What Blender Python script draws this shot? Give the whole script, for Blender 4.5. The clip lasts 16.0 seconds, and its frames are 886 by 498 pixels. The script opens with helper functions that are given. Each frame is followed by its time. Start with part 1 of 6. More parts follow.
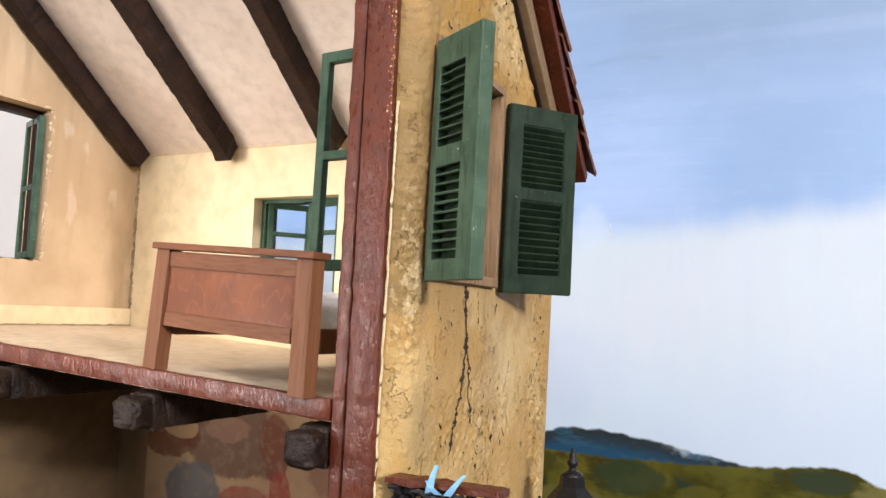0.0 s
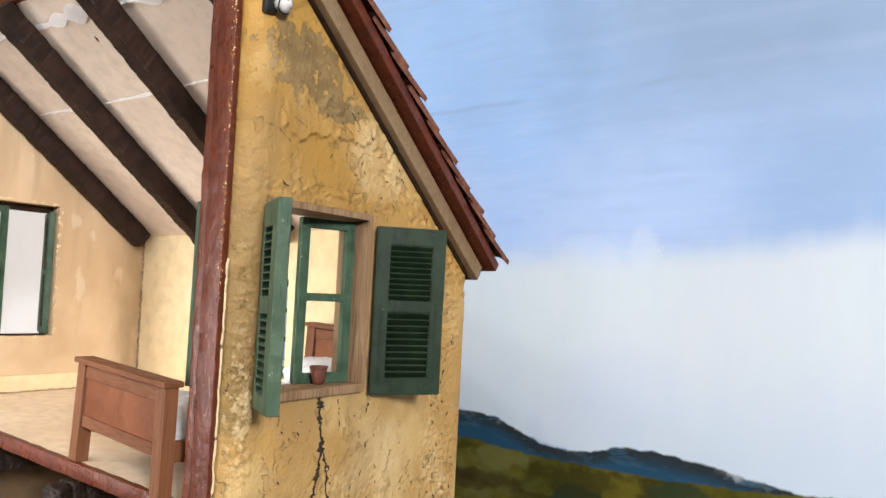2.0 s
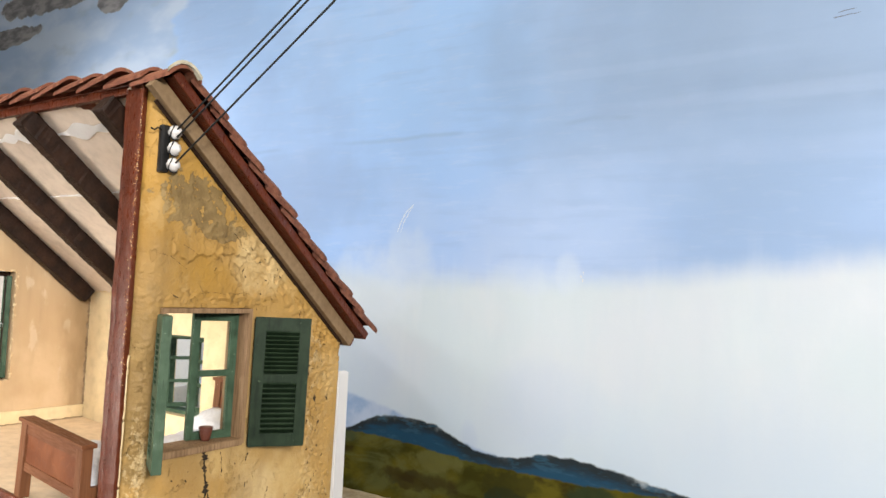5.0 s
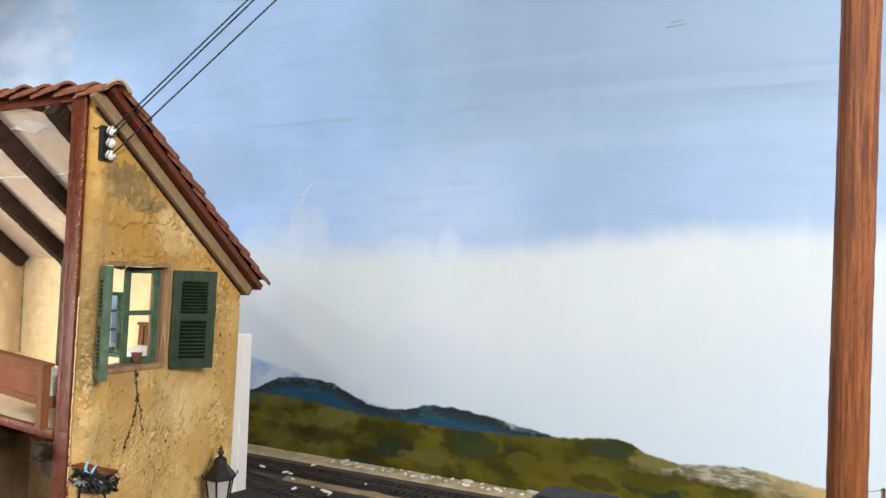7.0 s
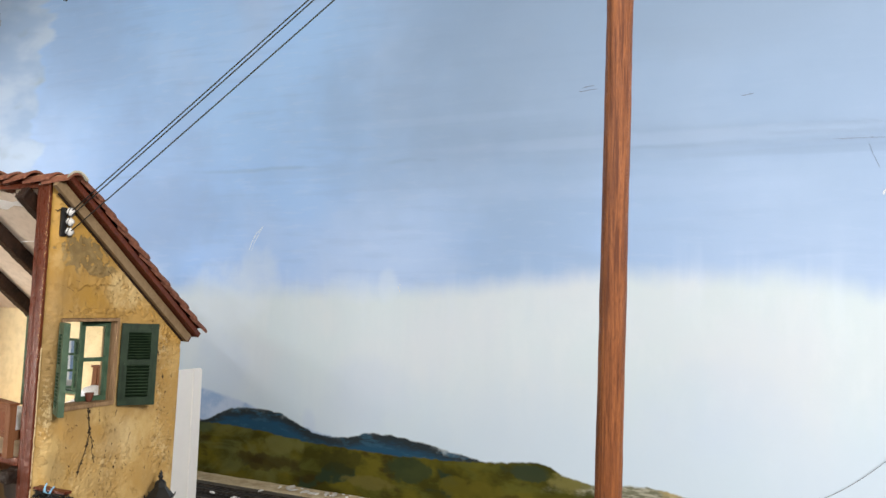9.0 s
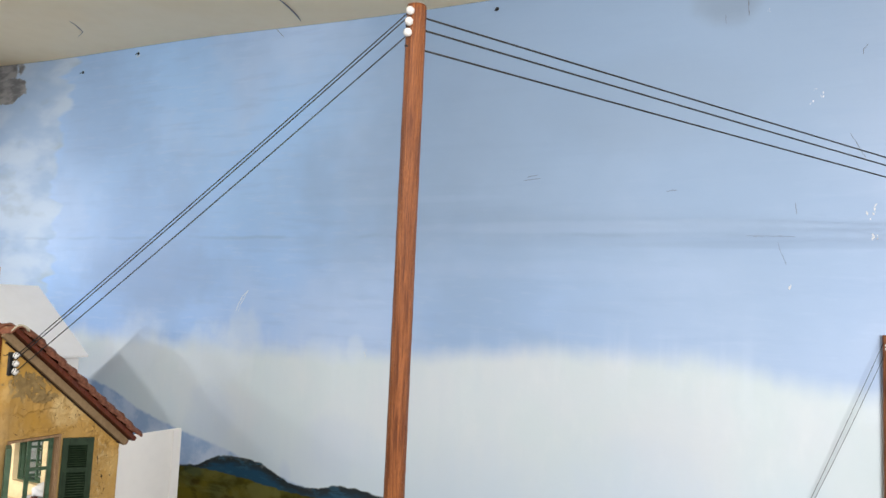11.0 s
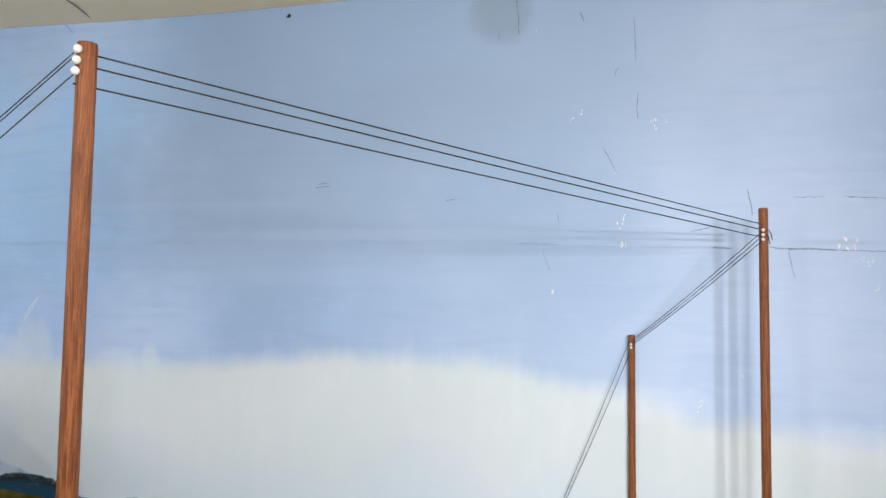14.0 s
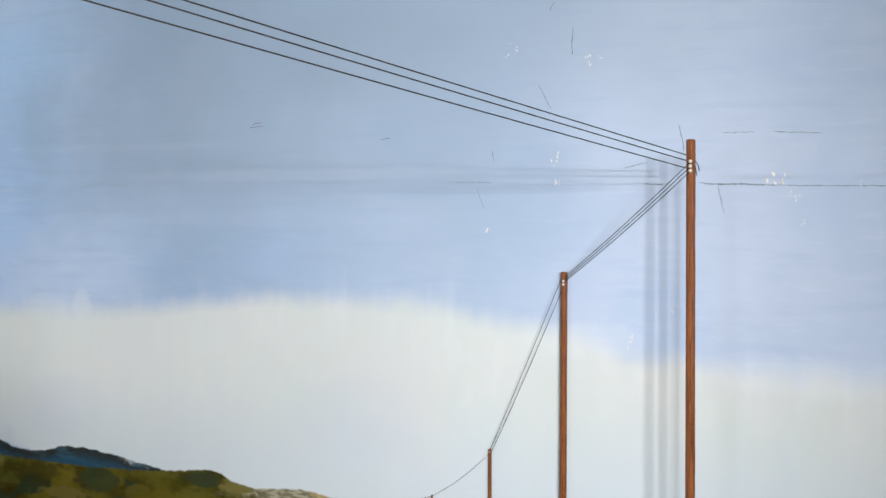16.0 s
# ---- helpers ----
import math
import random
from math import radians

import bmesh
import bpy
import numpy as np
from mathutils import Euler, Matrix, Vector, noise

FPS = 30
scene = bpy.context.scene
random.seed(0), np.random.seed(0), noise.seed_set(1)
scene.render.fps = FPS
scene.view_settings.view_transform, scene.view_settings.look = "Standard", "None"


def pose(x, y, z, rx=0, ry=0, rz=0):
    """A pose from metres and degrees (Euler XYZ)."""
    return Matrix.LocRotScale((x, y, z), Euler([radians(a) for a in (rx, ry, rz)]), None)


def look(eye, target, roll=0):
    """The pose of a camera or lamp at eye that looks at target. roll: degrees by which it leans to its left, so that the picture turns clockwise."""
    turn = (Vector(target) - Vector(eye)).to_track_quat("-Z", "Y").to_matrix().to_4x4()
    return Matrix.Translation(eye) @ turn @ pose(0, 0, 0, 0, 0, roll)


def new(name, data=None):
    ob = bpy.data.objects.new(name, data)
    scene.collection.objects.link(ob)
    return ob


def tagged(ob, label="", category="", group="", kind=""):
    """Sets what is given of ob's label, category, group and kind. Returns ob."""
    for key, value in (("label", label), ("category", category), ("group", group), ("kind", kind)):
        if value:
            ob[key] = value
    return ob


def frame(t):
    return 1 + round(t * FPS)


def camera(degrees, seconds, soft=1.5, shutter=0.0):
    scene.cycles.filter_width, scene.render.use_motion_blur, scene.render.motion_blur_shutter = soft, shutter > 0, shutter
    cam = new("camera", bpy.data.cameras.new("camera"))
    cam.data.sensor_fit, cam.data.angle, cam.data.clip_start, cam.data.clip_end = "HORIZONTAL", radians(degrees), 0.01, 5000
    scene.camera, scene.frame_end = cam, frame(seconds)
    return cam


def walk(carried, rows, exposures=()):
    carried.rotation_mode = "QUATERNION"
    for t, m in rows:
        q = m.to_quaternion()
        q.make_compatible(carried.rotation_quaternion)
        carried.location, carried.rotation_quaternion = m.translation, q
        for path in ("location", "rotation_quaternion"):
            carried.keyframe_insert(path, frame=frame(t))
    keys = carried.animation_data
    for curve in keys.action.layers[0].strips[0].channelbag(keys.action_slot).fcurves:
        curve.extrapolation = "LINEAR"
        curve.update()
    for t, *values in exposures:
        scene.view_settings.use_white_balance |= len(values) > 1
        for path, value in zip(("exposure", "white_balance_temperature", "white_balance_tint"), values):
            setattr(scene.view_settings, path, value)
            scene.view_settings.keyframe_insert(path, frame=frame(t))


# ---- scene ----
cam = camera(59.9, 16.0)
METRES, EYE, TILT, LEAN, TURN = 2.1, 0.5, 0.0, 0.0, 26.5
ROWS = [
    (0.0, 0.0, 0.0, 0.0, -0.19, 5.01, -2.18),
    (0.5, 0.0152, -0.0057, 0.0136, 1.78, 4.82, -2.11),
    (1.0, 0.0536, -0.017, 0.0239, 4.39, 4.61, -2.0),
    (1.5, 0.0741, -0.0263, 0.0322, 7.04, 4.21, -1.98),
    (2.0, 0.0882, -0.0297, 0.0427, 8.92, 3.96, -1.98),
    (2.5, 0.0956, -0.0352, 0.058, 9.94, 3.9, -2.02),
    (3.0, 0.0934, -0.0283, 0.0769, 9.36, 3.82, -2.05),
    (3.5, 0.0971, -0.0314, 0.0931, 8.6, 3.81, -2.0),
    (4.0, 0.1201, -0.0482, 0.0912, 7.96, 3.73, -2.15),
    (4.5, 0.141, -0.0766, 0.0881, 7.96, 3.48, -2.42),
    (7.0, 0.196, -0.2361, 0.0722, 0.85, 1.96, -1.88),
    (7.5, 0.2049, -0.2586, 0.0689, -2.01, 2.19, -1.46),
    (8.0, 0.2079, -0.2767, 0.0736, -3.45, 2.6, -1.35),
    (8.5, 0.2111, -0.3004, 0.0831, -3.49, 3.3, -1.49),
    (9.0, 0.2456, -0.3435, 0.0934, -1.5, 3.94, -1.79),
    (11.5, 0.4002, -0.4737, 0.2309, 1.66, 4.27, -2.52),
    (12.0, 0.4152, -0.4655, 0.2434, 0.13, 4.1, -2.34),
    (12.5, 0.4344, -0.4707, 0.2441, -1.67, 3.94, -2.07),
    (13.0, 0.4607, -0.4744, 0.2429, -3.73, 3.86, -1.82),
    (13.5, 0.4896, -0.4852, 0.2432, -6.04, 3.8, -1.48),
    (14.0, 0.5152, -0.4989, 0.2411, -7.91, 3.63, -1.32),
    (14.5, 0.5306, -0.5146, 0.2395, -9.19, 3.48, -1.18),
    (15.0, 0.5437, -0.5214, 0.2243, -9.69, 3.19, -1.25),
    (15.5, 0.558, -0.5116, 0.2026, -9.96, 2.65, -1.27),
    (16.0, 0.5715, -0.4921, 0.1861, -10.21, 1.9, -1.27),
]
EXPOSURES = ((0.0, -0.06, 6150, 16), (1.0, -0.08, 6180, 14), (2.5, -0.10, 6330, 14), (4.5, -0.10, 6600, 12), (7.0, -0.16, 6540, 10), (9.0, -0.33, 6500, 10), (11.5, -0.47, 6500, 10), (13.0, -0.51, 6500, 10), (14.5, -0.53, 6560, 10), (16.0, -0.52, 6700, 10))
walk(cam, [(t, pose(0, 0, EYE, TILT, LEAN, TURN) @ pose(METRES * x, METRES * y, METRES * z, 90 + pitch, roll, yaw)) for t, x, y, z, yaw, pitch, roll in ROWS], EXPOSURES)

# ---- world, lamps ----
world = bpy.data.worlds.new("room_air")
scene.world = world
world.use_nodes = True
world.node_tree.nodes["Background"].inputs[0].default_value = (1.0, 0.95, 0.88, 1)
world.node_tree.nodes["Background"].inputs[1].default_value = 0.02


def spot_lamp(eye, target, power, radius, cone, colour, blend):
    lamp = new("exhibition_spot_light", bpy.data.lights.new("exhibition_spot_light", "SPOT"))
    lamp.data.energy, lamp.data.shadow_soft_size, lamp.data.color = power, radius, colour
    lamp.data.spot_size, lamp.data.spot_blend = radians(cone), blend
    lamp.matrix_world = look(eye, target)
    return lamp


def glow_lamp(eye, power, radius, colour=(1.0, 0.97, 0.93)):
    lamp = new("fill_light", bpy.data.lights.new("fill_light", "POINT"))
    lamp.data.energy, lamp.data.shadow_soft_size, lamp.data.color = power, radius, colour
    lamp.location = eye
    return lamp


# three broad exhibition lamps on the house, five spots on the far poles, four past the white card house; then two soft
# fill lamps added for brightness and the two added to light the open house
WARM = (1.0, 0.975, 0.955)
for eye, power in (((2.09, -0.94, 1.37), 146), ((2.63, -1.44, 1.37), 205), ((3.10, -1.24, 1.37), 205)):
    spot_lamp(eye, (-0.55, 0.90, 0.50), power, 0.12, 100, WARM, 0.65)
for eye, power in (((1.894, -0.94, 1.38), 74), ((2.054, -0.94, 1.38), 72), ((2.634, -1.44, 1.38), 84), ((3.108, -1.24, 1.38), 50)):
    spot_lamp(eye, (1.85, 1.97, 0.95), power, 0.022, 84, WARM, 1.0)
spot_lamp((0.151, -0.80, 1.40), (1.70, 1.76, 0.80), 20, 0.012, 34, WARM, 1.0)
for eye, power, cone in (((-2.63, 0.33, 1.96), 33, 66), ((-2.99, 0.71, 1.98), 37, 66), ((-3.48, 0.60, 1.72), 72, 105), ((-3.71, 0.60, 1.57), 68, 118)):
    spot_lamp(eye, (-1.75, 1.90, 0.45), power, 0.022, cone, WARM, 1.0)
COOL = (0.94, 0.98, 1.04)
glow_lamp((-0.9, -0.75, 1.65), 25, 0.20, COOL)
glow_lamp((0.2, -1.1, 1.28), 45, 0.35, COOL)
spot_lamp((-0.74, -0.46, 0.54), (-0.41, 0.50, 0.58), 46, 0.16, 36, (1.0, 0.93, 0.84), 0.6)
glow_lamp((-0.97, -0.42, 0.44), 15, 0.05, (1.0, 0.92, 0.83))

# ---- materials ----


class Nodes:
    """Short calls for the nodes of one material."""

    def __init__(self, name, rough=0.6, metal=0.0, specular=0.4):
        self.material = bpy.data.materials.new(name)
        self.material.use_nodes = True
        self.tree = self.material.node_tree
        self.bsdf = self.tree.nodes["Principled BSDF"]
        self.bsdf.inputs["Roughness"].default_value = rough
        self.bsdf.inputs["Metallic"].default_value = metal
        self.bsdf.inputs["Specular IOR Level"].default_value = specular
        self.coord = self.tree.nodes.new("ShaderNodeTexCoord").outputs["Object"]

    def put(self, value, socket):
        if isinstance(value, bpy.types.NodeSocket):
            self.tree.links.new(value, socket)
        elif isinstance(value, (tuple, list)) and len(value) == 3 and socket.type == "RGBA":
            socket.default_value = (*value, 1)
        else:
            socket.default_value = value

    def stretch(self, sx, sy, sz, move=(0, 0, 0)):
        n = self.tree.nodes.new("ShaderNodeMapping")
        n.inputs["Scale"].default_value = (sx, sy, sz)
        n.inputs["Location"].default_value = move
        self.put(self.coord, n.inputs["Vector"])
        return n.outputs[0]

    def noise(self, scale, detail=4, vector=None, rough=0.55, distort=0.0):
        n = self.tree.nodes.new("ShaderNodeTexNoise")
        n.inputs["Scale"].default_value, n.inputs["Detail"].default_value = scale, detail
        n.inputs["Roughness"].default_value, n.inputs["Distortion"].default_value = rough, distort
        self.put(vector or self.coord, n.inputs["Vector"])
        return n.outputs[0]

    def cells(self, scale, vector=None, feature="F1"):
        n = self.tree.nodes.new("ShaderNodeTexVoronoi")
        n.feature = feature
        n.inputs["Scale"].default_value = scale
        self.put(vector or self.coord, n.inputs["Vector"])
        return n.outputs["Distance"]

    def math(self, op, a, b=0.0, c=0.0):
        n = self.tree.nodes.new("ShaderNodeMath")
        n.operation = op
        for v, s in zip((a, b, c), n.inputs):
            self.put(v, s)
        return n.outputs[0]

    def span(self, value, lo, hi, a=0.0, b=1.0):
        n = self.tree.nodes.new("ShaderNodeMapRange")
        n.interpolation_type = "SMOOTHSTEP"
        for v, s in zip((value, lo, hi, a, b), n.inputs):
            self.put(v, s)
        return n.outputs[0]

    def blend(self, fac, a, b, mode="MIX"):
        n = self.tree.nodes.new("ShaderNodeMix")
        n.data_type, n.blend_type = "RGBA", mode
        self.put(fac, n.inputs["Factor"])
        self.put(a, n.inputs[6])
        self.put(b, n.inputs[7])
        return n.outputs[2]

    def axes(self):
        n = self.tree.nodes.new("ShaderNodeSeparateXYZ")
        self.put(self.coord, n.inputs[0])
        return n.outputs

    def curve(self, value, lo, hi, points):
        """A smooth line of heights (0 to 1 m) over a stretch of one axis."""
        n = self.tree.nodes.new("ShaderNodeFloatCurve")
        c = n.mapping.curves[0]
        while len(c.points) < len(points):
            c.points.new(0.5, 0.5)
        for p, (x, y) in zip(c.points, points):
            p.location = ((x - lo) / (hi - lo), y)
        n.mapping.update()
        self.put(self.span_linear(value, lo, hi), n.inputs["Value"])
        return n.outputs[0]

    def span_linear(self, value, lo, hi):
        n = self.tree.nodes.new("ShaderNodeMapRange")
        for v, s in zip((value, lo, hi), n.inputs):
            self.put(v, s)
        return n.outputs[0]

    def random(self):
        return self.tree.nodes.new("ShaderNodeObjectInfo").outputs["Random"]

    def bump(self, height, strength=0.4, distance=0.001):
        n = self.tree.nodes.new("ShaderNodeBump")
        n.inputs["Strength"].default_value, n.inputs["Distance"].default_value = strength, distance
        self.put(height, n.inputs["Height"])
        self.put(n.outputs[0], self.bsdf.inputs["Normal"])

    def done(self, colour, rough=None):
        self.put(colour, self.bsdf.inputs["Base Color"])
        if rough is not None:
            self.put(rough, self.bsdf.inputs["Roughness"])
        return self.material


def plain(name, a, b, scale, rough=0.6, grain=0.3, metal=0.0, depth=0.0006, vector=None, specular=0.4):
    """Two tones that vary at two scales, with a fine relief."""
    m = Nodes(name, rough, metal, specular)
    v = m.stretch(*vector) if vector else None
    big, fine = m.noise(scale, 4, v), m.noise(scale * 7, 5, v)
    tone = m.blend(m.span(big, 0.3, 0.7), a, b)
    tone = m.blend(m.math("MULTIPLY", m.span(fine, 0.35, 0.75), 0.35 if grain > 0.05 else 0.06), tone, tuple(c * 0.6 for c in a))
    m.bump(m.math("ADD", big, fine), grain, depth)
    return m.done(tone, m.span(fine, 0.2, 0.8, rough - 0.08, rough + 0.12))


def mural_paint():
    """The sky, clouds and hills that are painted on the back wall."""
    m = Nodes("mural_paint", 0.65, 0, 0.10)
    x, _, z = m.axes()
    soft, streak = m.noise(1.6, 4), m.noise(1.0, 4, m.stretch(5, 1, 0.7))
    fine_streak = m.noise(1.0, 3, m.stretch(13, 1, 0.9))
    brush = m.noise(1.0, 6, m.stretch(3, 1, 26))
    blue = m.blend(m.span(z, 0.72, 1.5), (0.335, 0.515, 0.850), (0.380, 0.595, 0.93))
    blue = m.blend(m.span(x, -0.5, 1.5), blue, (0.455, 0.560, 0.755))
    blue = m.blend(m.math("MULTIPLY", m.span(m.noise(1.3, 4, m.stretch(1, 1, 1, (4, 0, 7))), 0.42, 0.68), 0.55), blue, (0.52, 0.64, 0.86))
    blue = m.blend(m.math("MULTIPLY", m.span(soft, 0.40, 0.68), 0.45), blue, (0.33, 0.47, 0.71))
    blue = m.blend(m.math("MULTIPLY", m.span(brush, 0.50, 0.66), 0.20), blue, (0.31, 0.43, 0.67))
    blue = m.blend(m.math("MULTIPLY", m.span(m.noise(1.0, 6, m.stretch(7, 1, 40, (3, 0, 2)), 0.6), 0.52, 0.66), 0.16), blue, (0.56, 0.68, 0.90))
    # weaker light towards the wall's top is put into the paint here
    dim_top = m.math("MULTIPLY", m.math("MULTIPLY", m.span(m.math("ADD", x, soft), -0.6, 0.6), m.span(x, 0.9, 1.9, 1.0, 0.25)), m.span(m.math("ADD", z, m.math("MULTIPLY", soft, 0.5)), 1.0, 1.9))
    blue = m.blend(m.math("MULTIPLY", dim_top, 0.70), blue, (0.235, 0.325, 0.460))
    dull = m.math("MULTIPLY", m.math("MULTIPLY", m.span(x, -1.15, 0.15), m.span(x, 0.8, 1.5, 1.0, 0.0)), m.span(m.noise(1.1, 3, m.stretch(1, 1, 1.6, (3, 0, 9))), 0.25, 0.60, 0.18, 0.48))
    blue = m.blend(dull, blue, (0.27, 0.37, 0.52))
    white = m.blend(m.span(m.noise(2.4, 3), 0.35, 0.65), (0.605, 0.70, 0.755), (0.63, 0.695, 0.76))
    white = m.blend(m.span(x, -0.4, 0.8), white, m.blend(m.span(m.noise(2.0, 3), 0.4, 0.62), (0.55, 0.635, 0.675), (0.58, 0.635, 0.69)))
    white = m.blend(m.math("MULTIPLY", m.span(m.noise(4.5, 3, m.stretch(2, 1, 1, (1, 0, 3))), 0.52, 0.68), 0.14), white, (0.69, 0.72, 0.755))
    run = m.noise(1.0, 5, m.stretch(16, 1, 2.4, (6, 0, 1)), 0.55)
    white = m.blend(m.math("MULTIPLY", m.span(run, 0.48, 0.70), 0.10), white, (0.50, 0.60, 0.70))
    white = m.blend(m.math("MULTIPLY", m.span(m.noise(1.0, 5, m.stretch(9, 1, 4.0, (9, 0, 4)), 0.55), 0.50, 0.70), 0.14), white, (0.74, 0.78, 0.81))
    low = m.span(m.math("ADD", z, m.math("MULTIPLY", streak, 0.35)), 0.38, 0.72, 1.0, 0.0)
    white = m.blend(m.math("MULTIPLY", low, 0.7), white, (0.53, 0.640, 0.760))
    edge = m.curve(x, -4.0, 4.0, [(-4, 0.72), (-2, 0.73), (-1.0, 0.72), (-0.45, 0.735), (0.35, 0.805), (0.7, 0.80), (1.15, 0.73), (1.6, 0.645), (2.1, 0.62), (4, 0.6)])
    edge = m.math("ADD", edge, m.math("MULTIPLY", m.math("SUBTRACT", streak, 0.5), 0.06))
    edge = m.math("ADD", edge, m.math("MULTIPLY", m.math("SUBTRACT", m.noise(6, 4), 0.5), 0.06))
    edge = m.math("ADD", edge, m.math("MULTIPLY", m.math("SUBTRACT", run, 0.5), 0.035))
    above = m.math("SUBTRACT", z, edge)
    sky = m.blend(m.span(above, -0.05, 0.05), white, blue)
    drip = m.math("MULTIPLY", m.span(fine_streak, 0.52, 0.72), m.math("MULTIPLY", m.span(above, -0.22, -0.02, 0.0, 0.16), m.span(above, 0.0, 0.13, 1.0, 0.0)))
    sky = m.blend(drip, sky, (0.66, 0.74, 0.86))
    def daub(base, cx, cz, w, h, colour, alpha=1.0, soft=0.35, ragged=0.8, grain=16):
        """One brush dab: an uneven oval of paint."""
        dx = m.math("DIVIDE", m.math("SUBTRACT", x, cx), w)
        dz = m.math("DIVIDE", m.math("SUBTRACT", z, cz), h)
        d = m.math("ADD", m.math("ADD", m.math("MULTIPLY", dx, dx), m.math("MULTIPLY", dz, dz)), m.math("MULTIPLY", m.math("SUBTRACT", m.noise(grain, 4, m.stretch(1, 1, 1, (cx, 0, cz))), 0.5), ragged * 2))
        return m.blend(m.span(d, 1.0 - soft, 1.0 + soft, alpha, 0.0), base, colour)

    # wisps that rise out of the cloud, and bluish runs down into it
    for cx, cz, w, h, alpha in ((-1.13, 0.76, 0.10, 0.11, 0.40), (-1.30, 0.68, 0.18, 0.12, 0.40), (-0.55, 0.750, 0.035, 0.055, 0.40), (-0.70, 0.735, 0.10, 0.05, 0.30), (1.30, 0.70, 0.14, 0.05, 0.25), (1.95, 0.62, 0.25, 0.05, 0.30), (-1.75, 0.72, 0.14, 0.12, 0.40)):
        sky = daub(sky, cx, cz, w, h, (0.66, 0.75, 0.85), alpha, 0.95, 1.3, 14)
    for cx, cz, w, h, alpha in ((-1.28, 0.42, 0.12, 0.14, 0.30), (-0.86, 0.235, 0.030, 0.045, 0.35), (-0.60, 0.36, 0.16, 0.12, 0.22), (0.55, 0.42, 0.20, 0.13, 0.15)):
        sky = daub(sky, cx, cz, w, h, (0.45, 0.55, 0.74), alpha, 0.85, 0.9, 12)
    # broad long strokes across the blue; the last two darken the left wall in place of dimmer light
    for cx, cz, w, h, colour, alpha in ((0.35, 1.22, 0.75, 0.020, (0.53, 0.66, 0.88), 0.14), (0.55, 1.165, 0.60, 0.018, (0.25, 0.35, 0.52), 0.15), (-0.45, 1.33, 0.50, 0.014, (0.53, 0.66, 0.88), 0.08), (0.95, 1.16, 0.45, 0.012, (0.22, 0.30, 0.44), 0.25), (-1.05, 1.17, 0.55, 0.022, (0.30, 0.42, 0.64), 0.15), (0.20, 1.07, 0.50, 0.030, (0.50, 0.62, 0.86), 0.10),
                                        (0.80, 1.96, 0.10, 0.10, (0.20, 0.25, 0.31), 0.45), (0.55, 1.62, 0.35, 0.16, (0.25, 0.33, 0.45), 0.30), (-1.70, 1.02, 0.45, 0.14, (0.27, 0.37, 0.55), 0.40), (-2.10, 1.55, 0.35, 0.60, (0.25, 0.35, 0.55), 0.25), (-1.75, 1.15, 0.40, 0.35, (0.27, 0.37, 0.58), 0.28)):
        sky = daub(sky, cx, cz, w, h, colour, alpha, 0.8, 0.8, 7)
    # paler field with grey clouds at the far end of the wall, its edge laid in with a broad brush
    block = m.noise(1.0, 3, m.stretch(0.8, 1, 6.5, (1, 0, 4)), 0.5)
    far = m.span(m.math("ADD", x, m.math("MULTIPLY", m.math("SUBTRACT", block, 0.5), 0.75)), -2.455, -2.405, 1.0, 0.0)
    pale = m.blend(m.span(m.noise(1.0, 4, m.stretch(2, 1, 5)), 0.4, 0.62), (0.37, 0.51, 0.73), (0.51, 0.63, 0.80))
    pale = m.blend(m.math("MULTIPLY", m.span(m.noise(1.0, 3, m.stretch(3, 1, 7, (5, 0, 2))), 0.54, 0.70), 0.45), pale, (0.34, 0.42, 0.50))
    sky = m.blend(far, sky, pale)
    for cx, cz, w, h in ((-3.40, 2.105, 0.62, 0.085), (-3.95, 1.940, 0.42, 0.052), (-2.90, 1.995, 0.14, 0.070)):
        sky = daub(sky, cx, cz, w, h, m.blend(m.span(m.noise(1.0, 4, m.stretch(9, 1, 22, (cx, 0, 0))), 0.38, 0.62), (0.17, 0.175, 0.19), (0.33, 0.335, 0.35)), 1.0, 0.10, 0.75, 13)
    rough_line = m.math("MULTIPLY", m.math("SUBTRACT", m.noise(30, 5), 0.5), 0.02)

    def below(points, soft_edge):
        h = m.math("ADD", m.curve(x, -4.0, 4.0, points), rough_line)
        return m.span(m.math("SUBTRACT", z, h), -soft_edge, soft_edge, 1.0, 0.0)

    pale_hill = below([(-4, 0.6), (-2.5, 0.56), (-2.0, 0.50), (-1.7, 0.40), (-1.39, 0.33), (-1.16, 0.287), (-1.0, 0.24), (-0.7, 0.19), (0, 0.1), (4, 0.02)], 0.008)
    sky = m.blend(pale_hill, sky, m.blend(m.span(m.noise(9, 4), 0.4, 0.65), (0.28, 0.40, 0.62), (0.45, 0.55, 0.72)))
    RANGE = [(-4, 0.3), (-1.6, 0.19), (-1.36, 0.205), (-1.2, 0.262), (-1.05, 0.268), (-0.93, 0.24), (-0.80, 0.20), (-0.70, 0.202), (-0.58, 0.228), (-0.42, 0.215), (-0.25, 0.19), (-0.12, 0.165), (0.2, 0.1), (4, 0.0)]
    peak = below(RANGE, 0.004)
    crest = m.math("SUBTRACT", z, m.curve(x, -4.0, 4.0, RANGE))
    smear = m.noise(1.0, 5, m.stretch(9, 1, 34, (2, 0, 5)), 0.6)
    dark_peak = m.blend(m.span(m.math("ADD", crest, m.math("MULTIPLY", m.math("SUBTRACT", smear, 0.5), 0.10)), -0.052, -0.012), (0.016, 0.062, 0.115), (0.022, 0.030, 0.034))
    dark_peak = m.blend(m.math("MULTIPLY", m.span(smear, 0.52, 0.64), 0.6), dark_peak, (0.030, 0.105, 0.175))
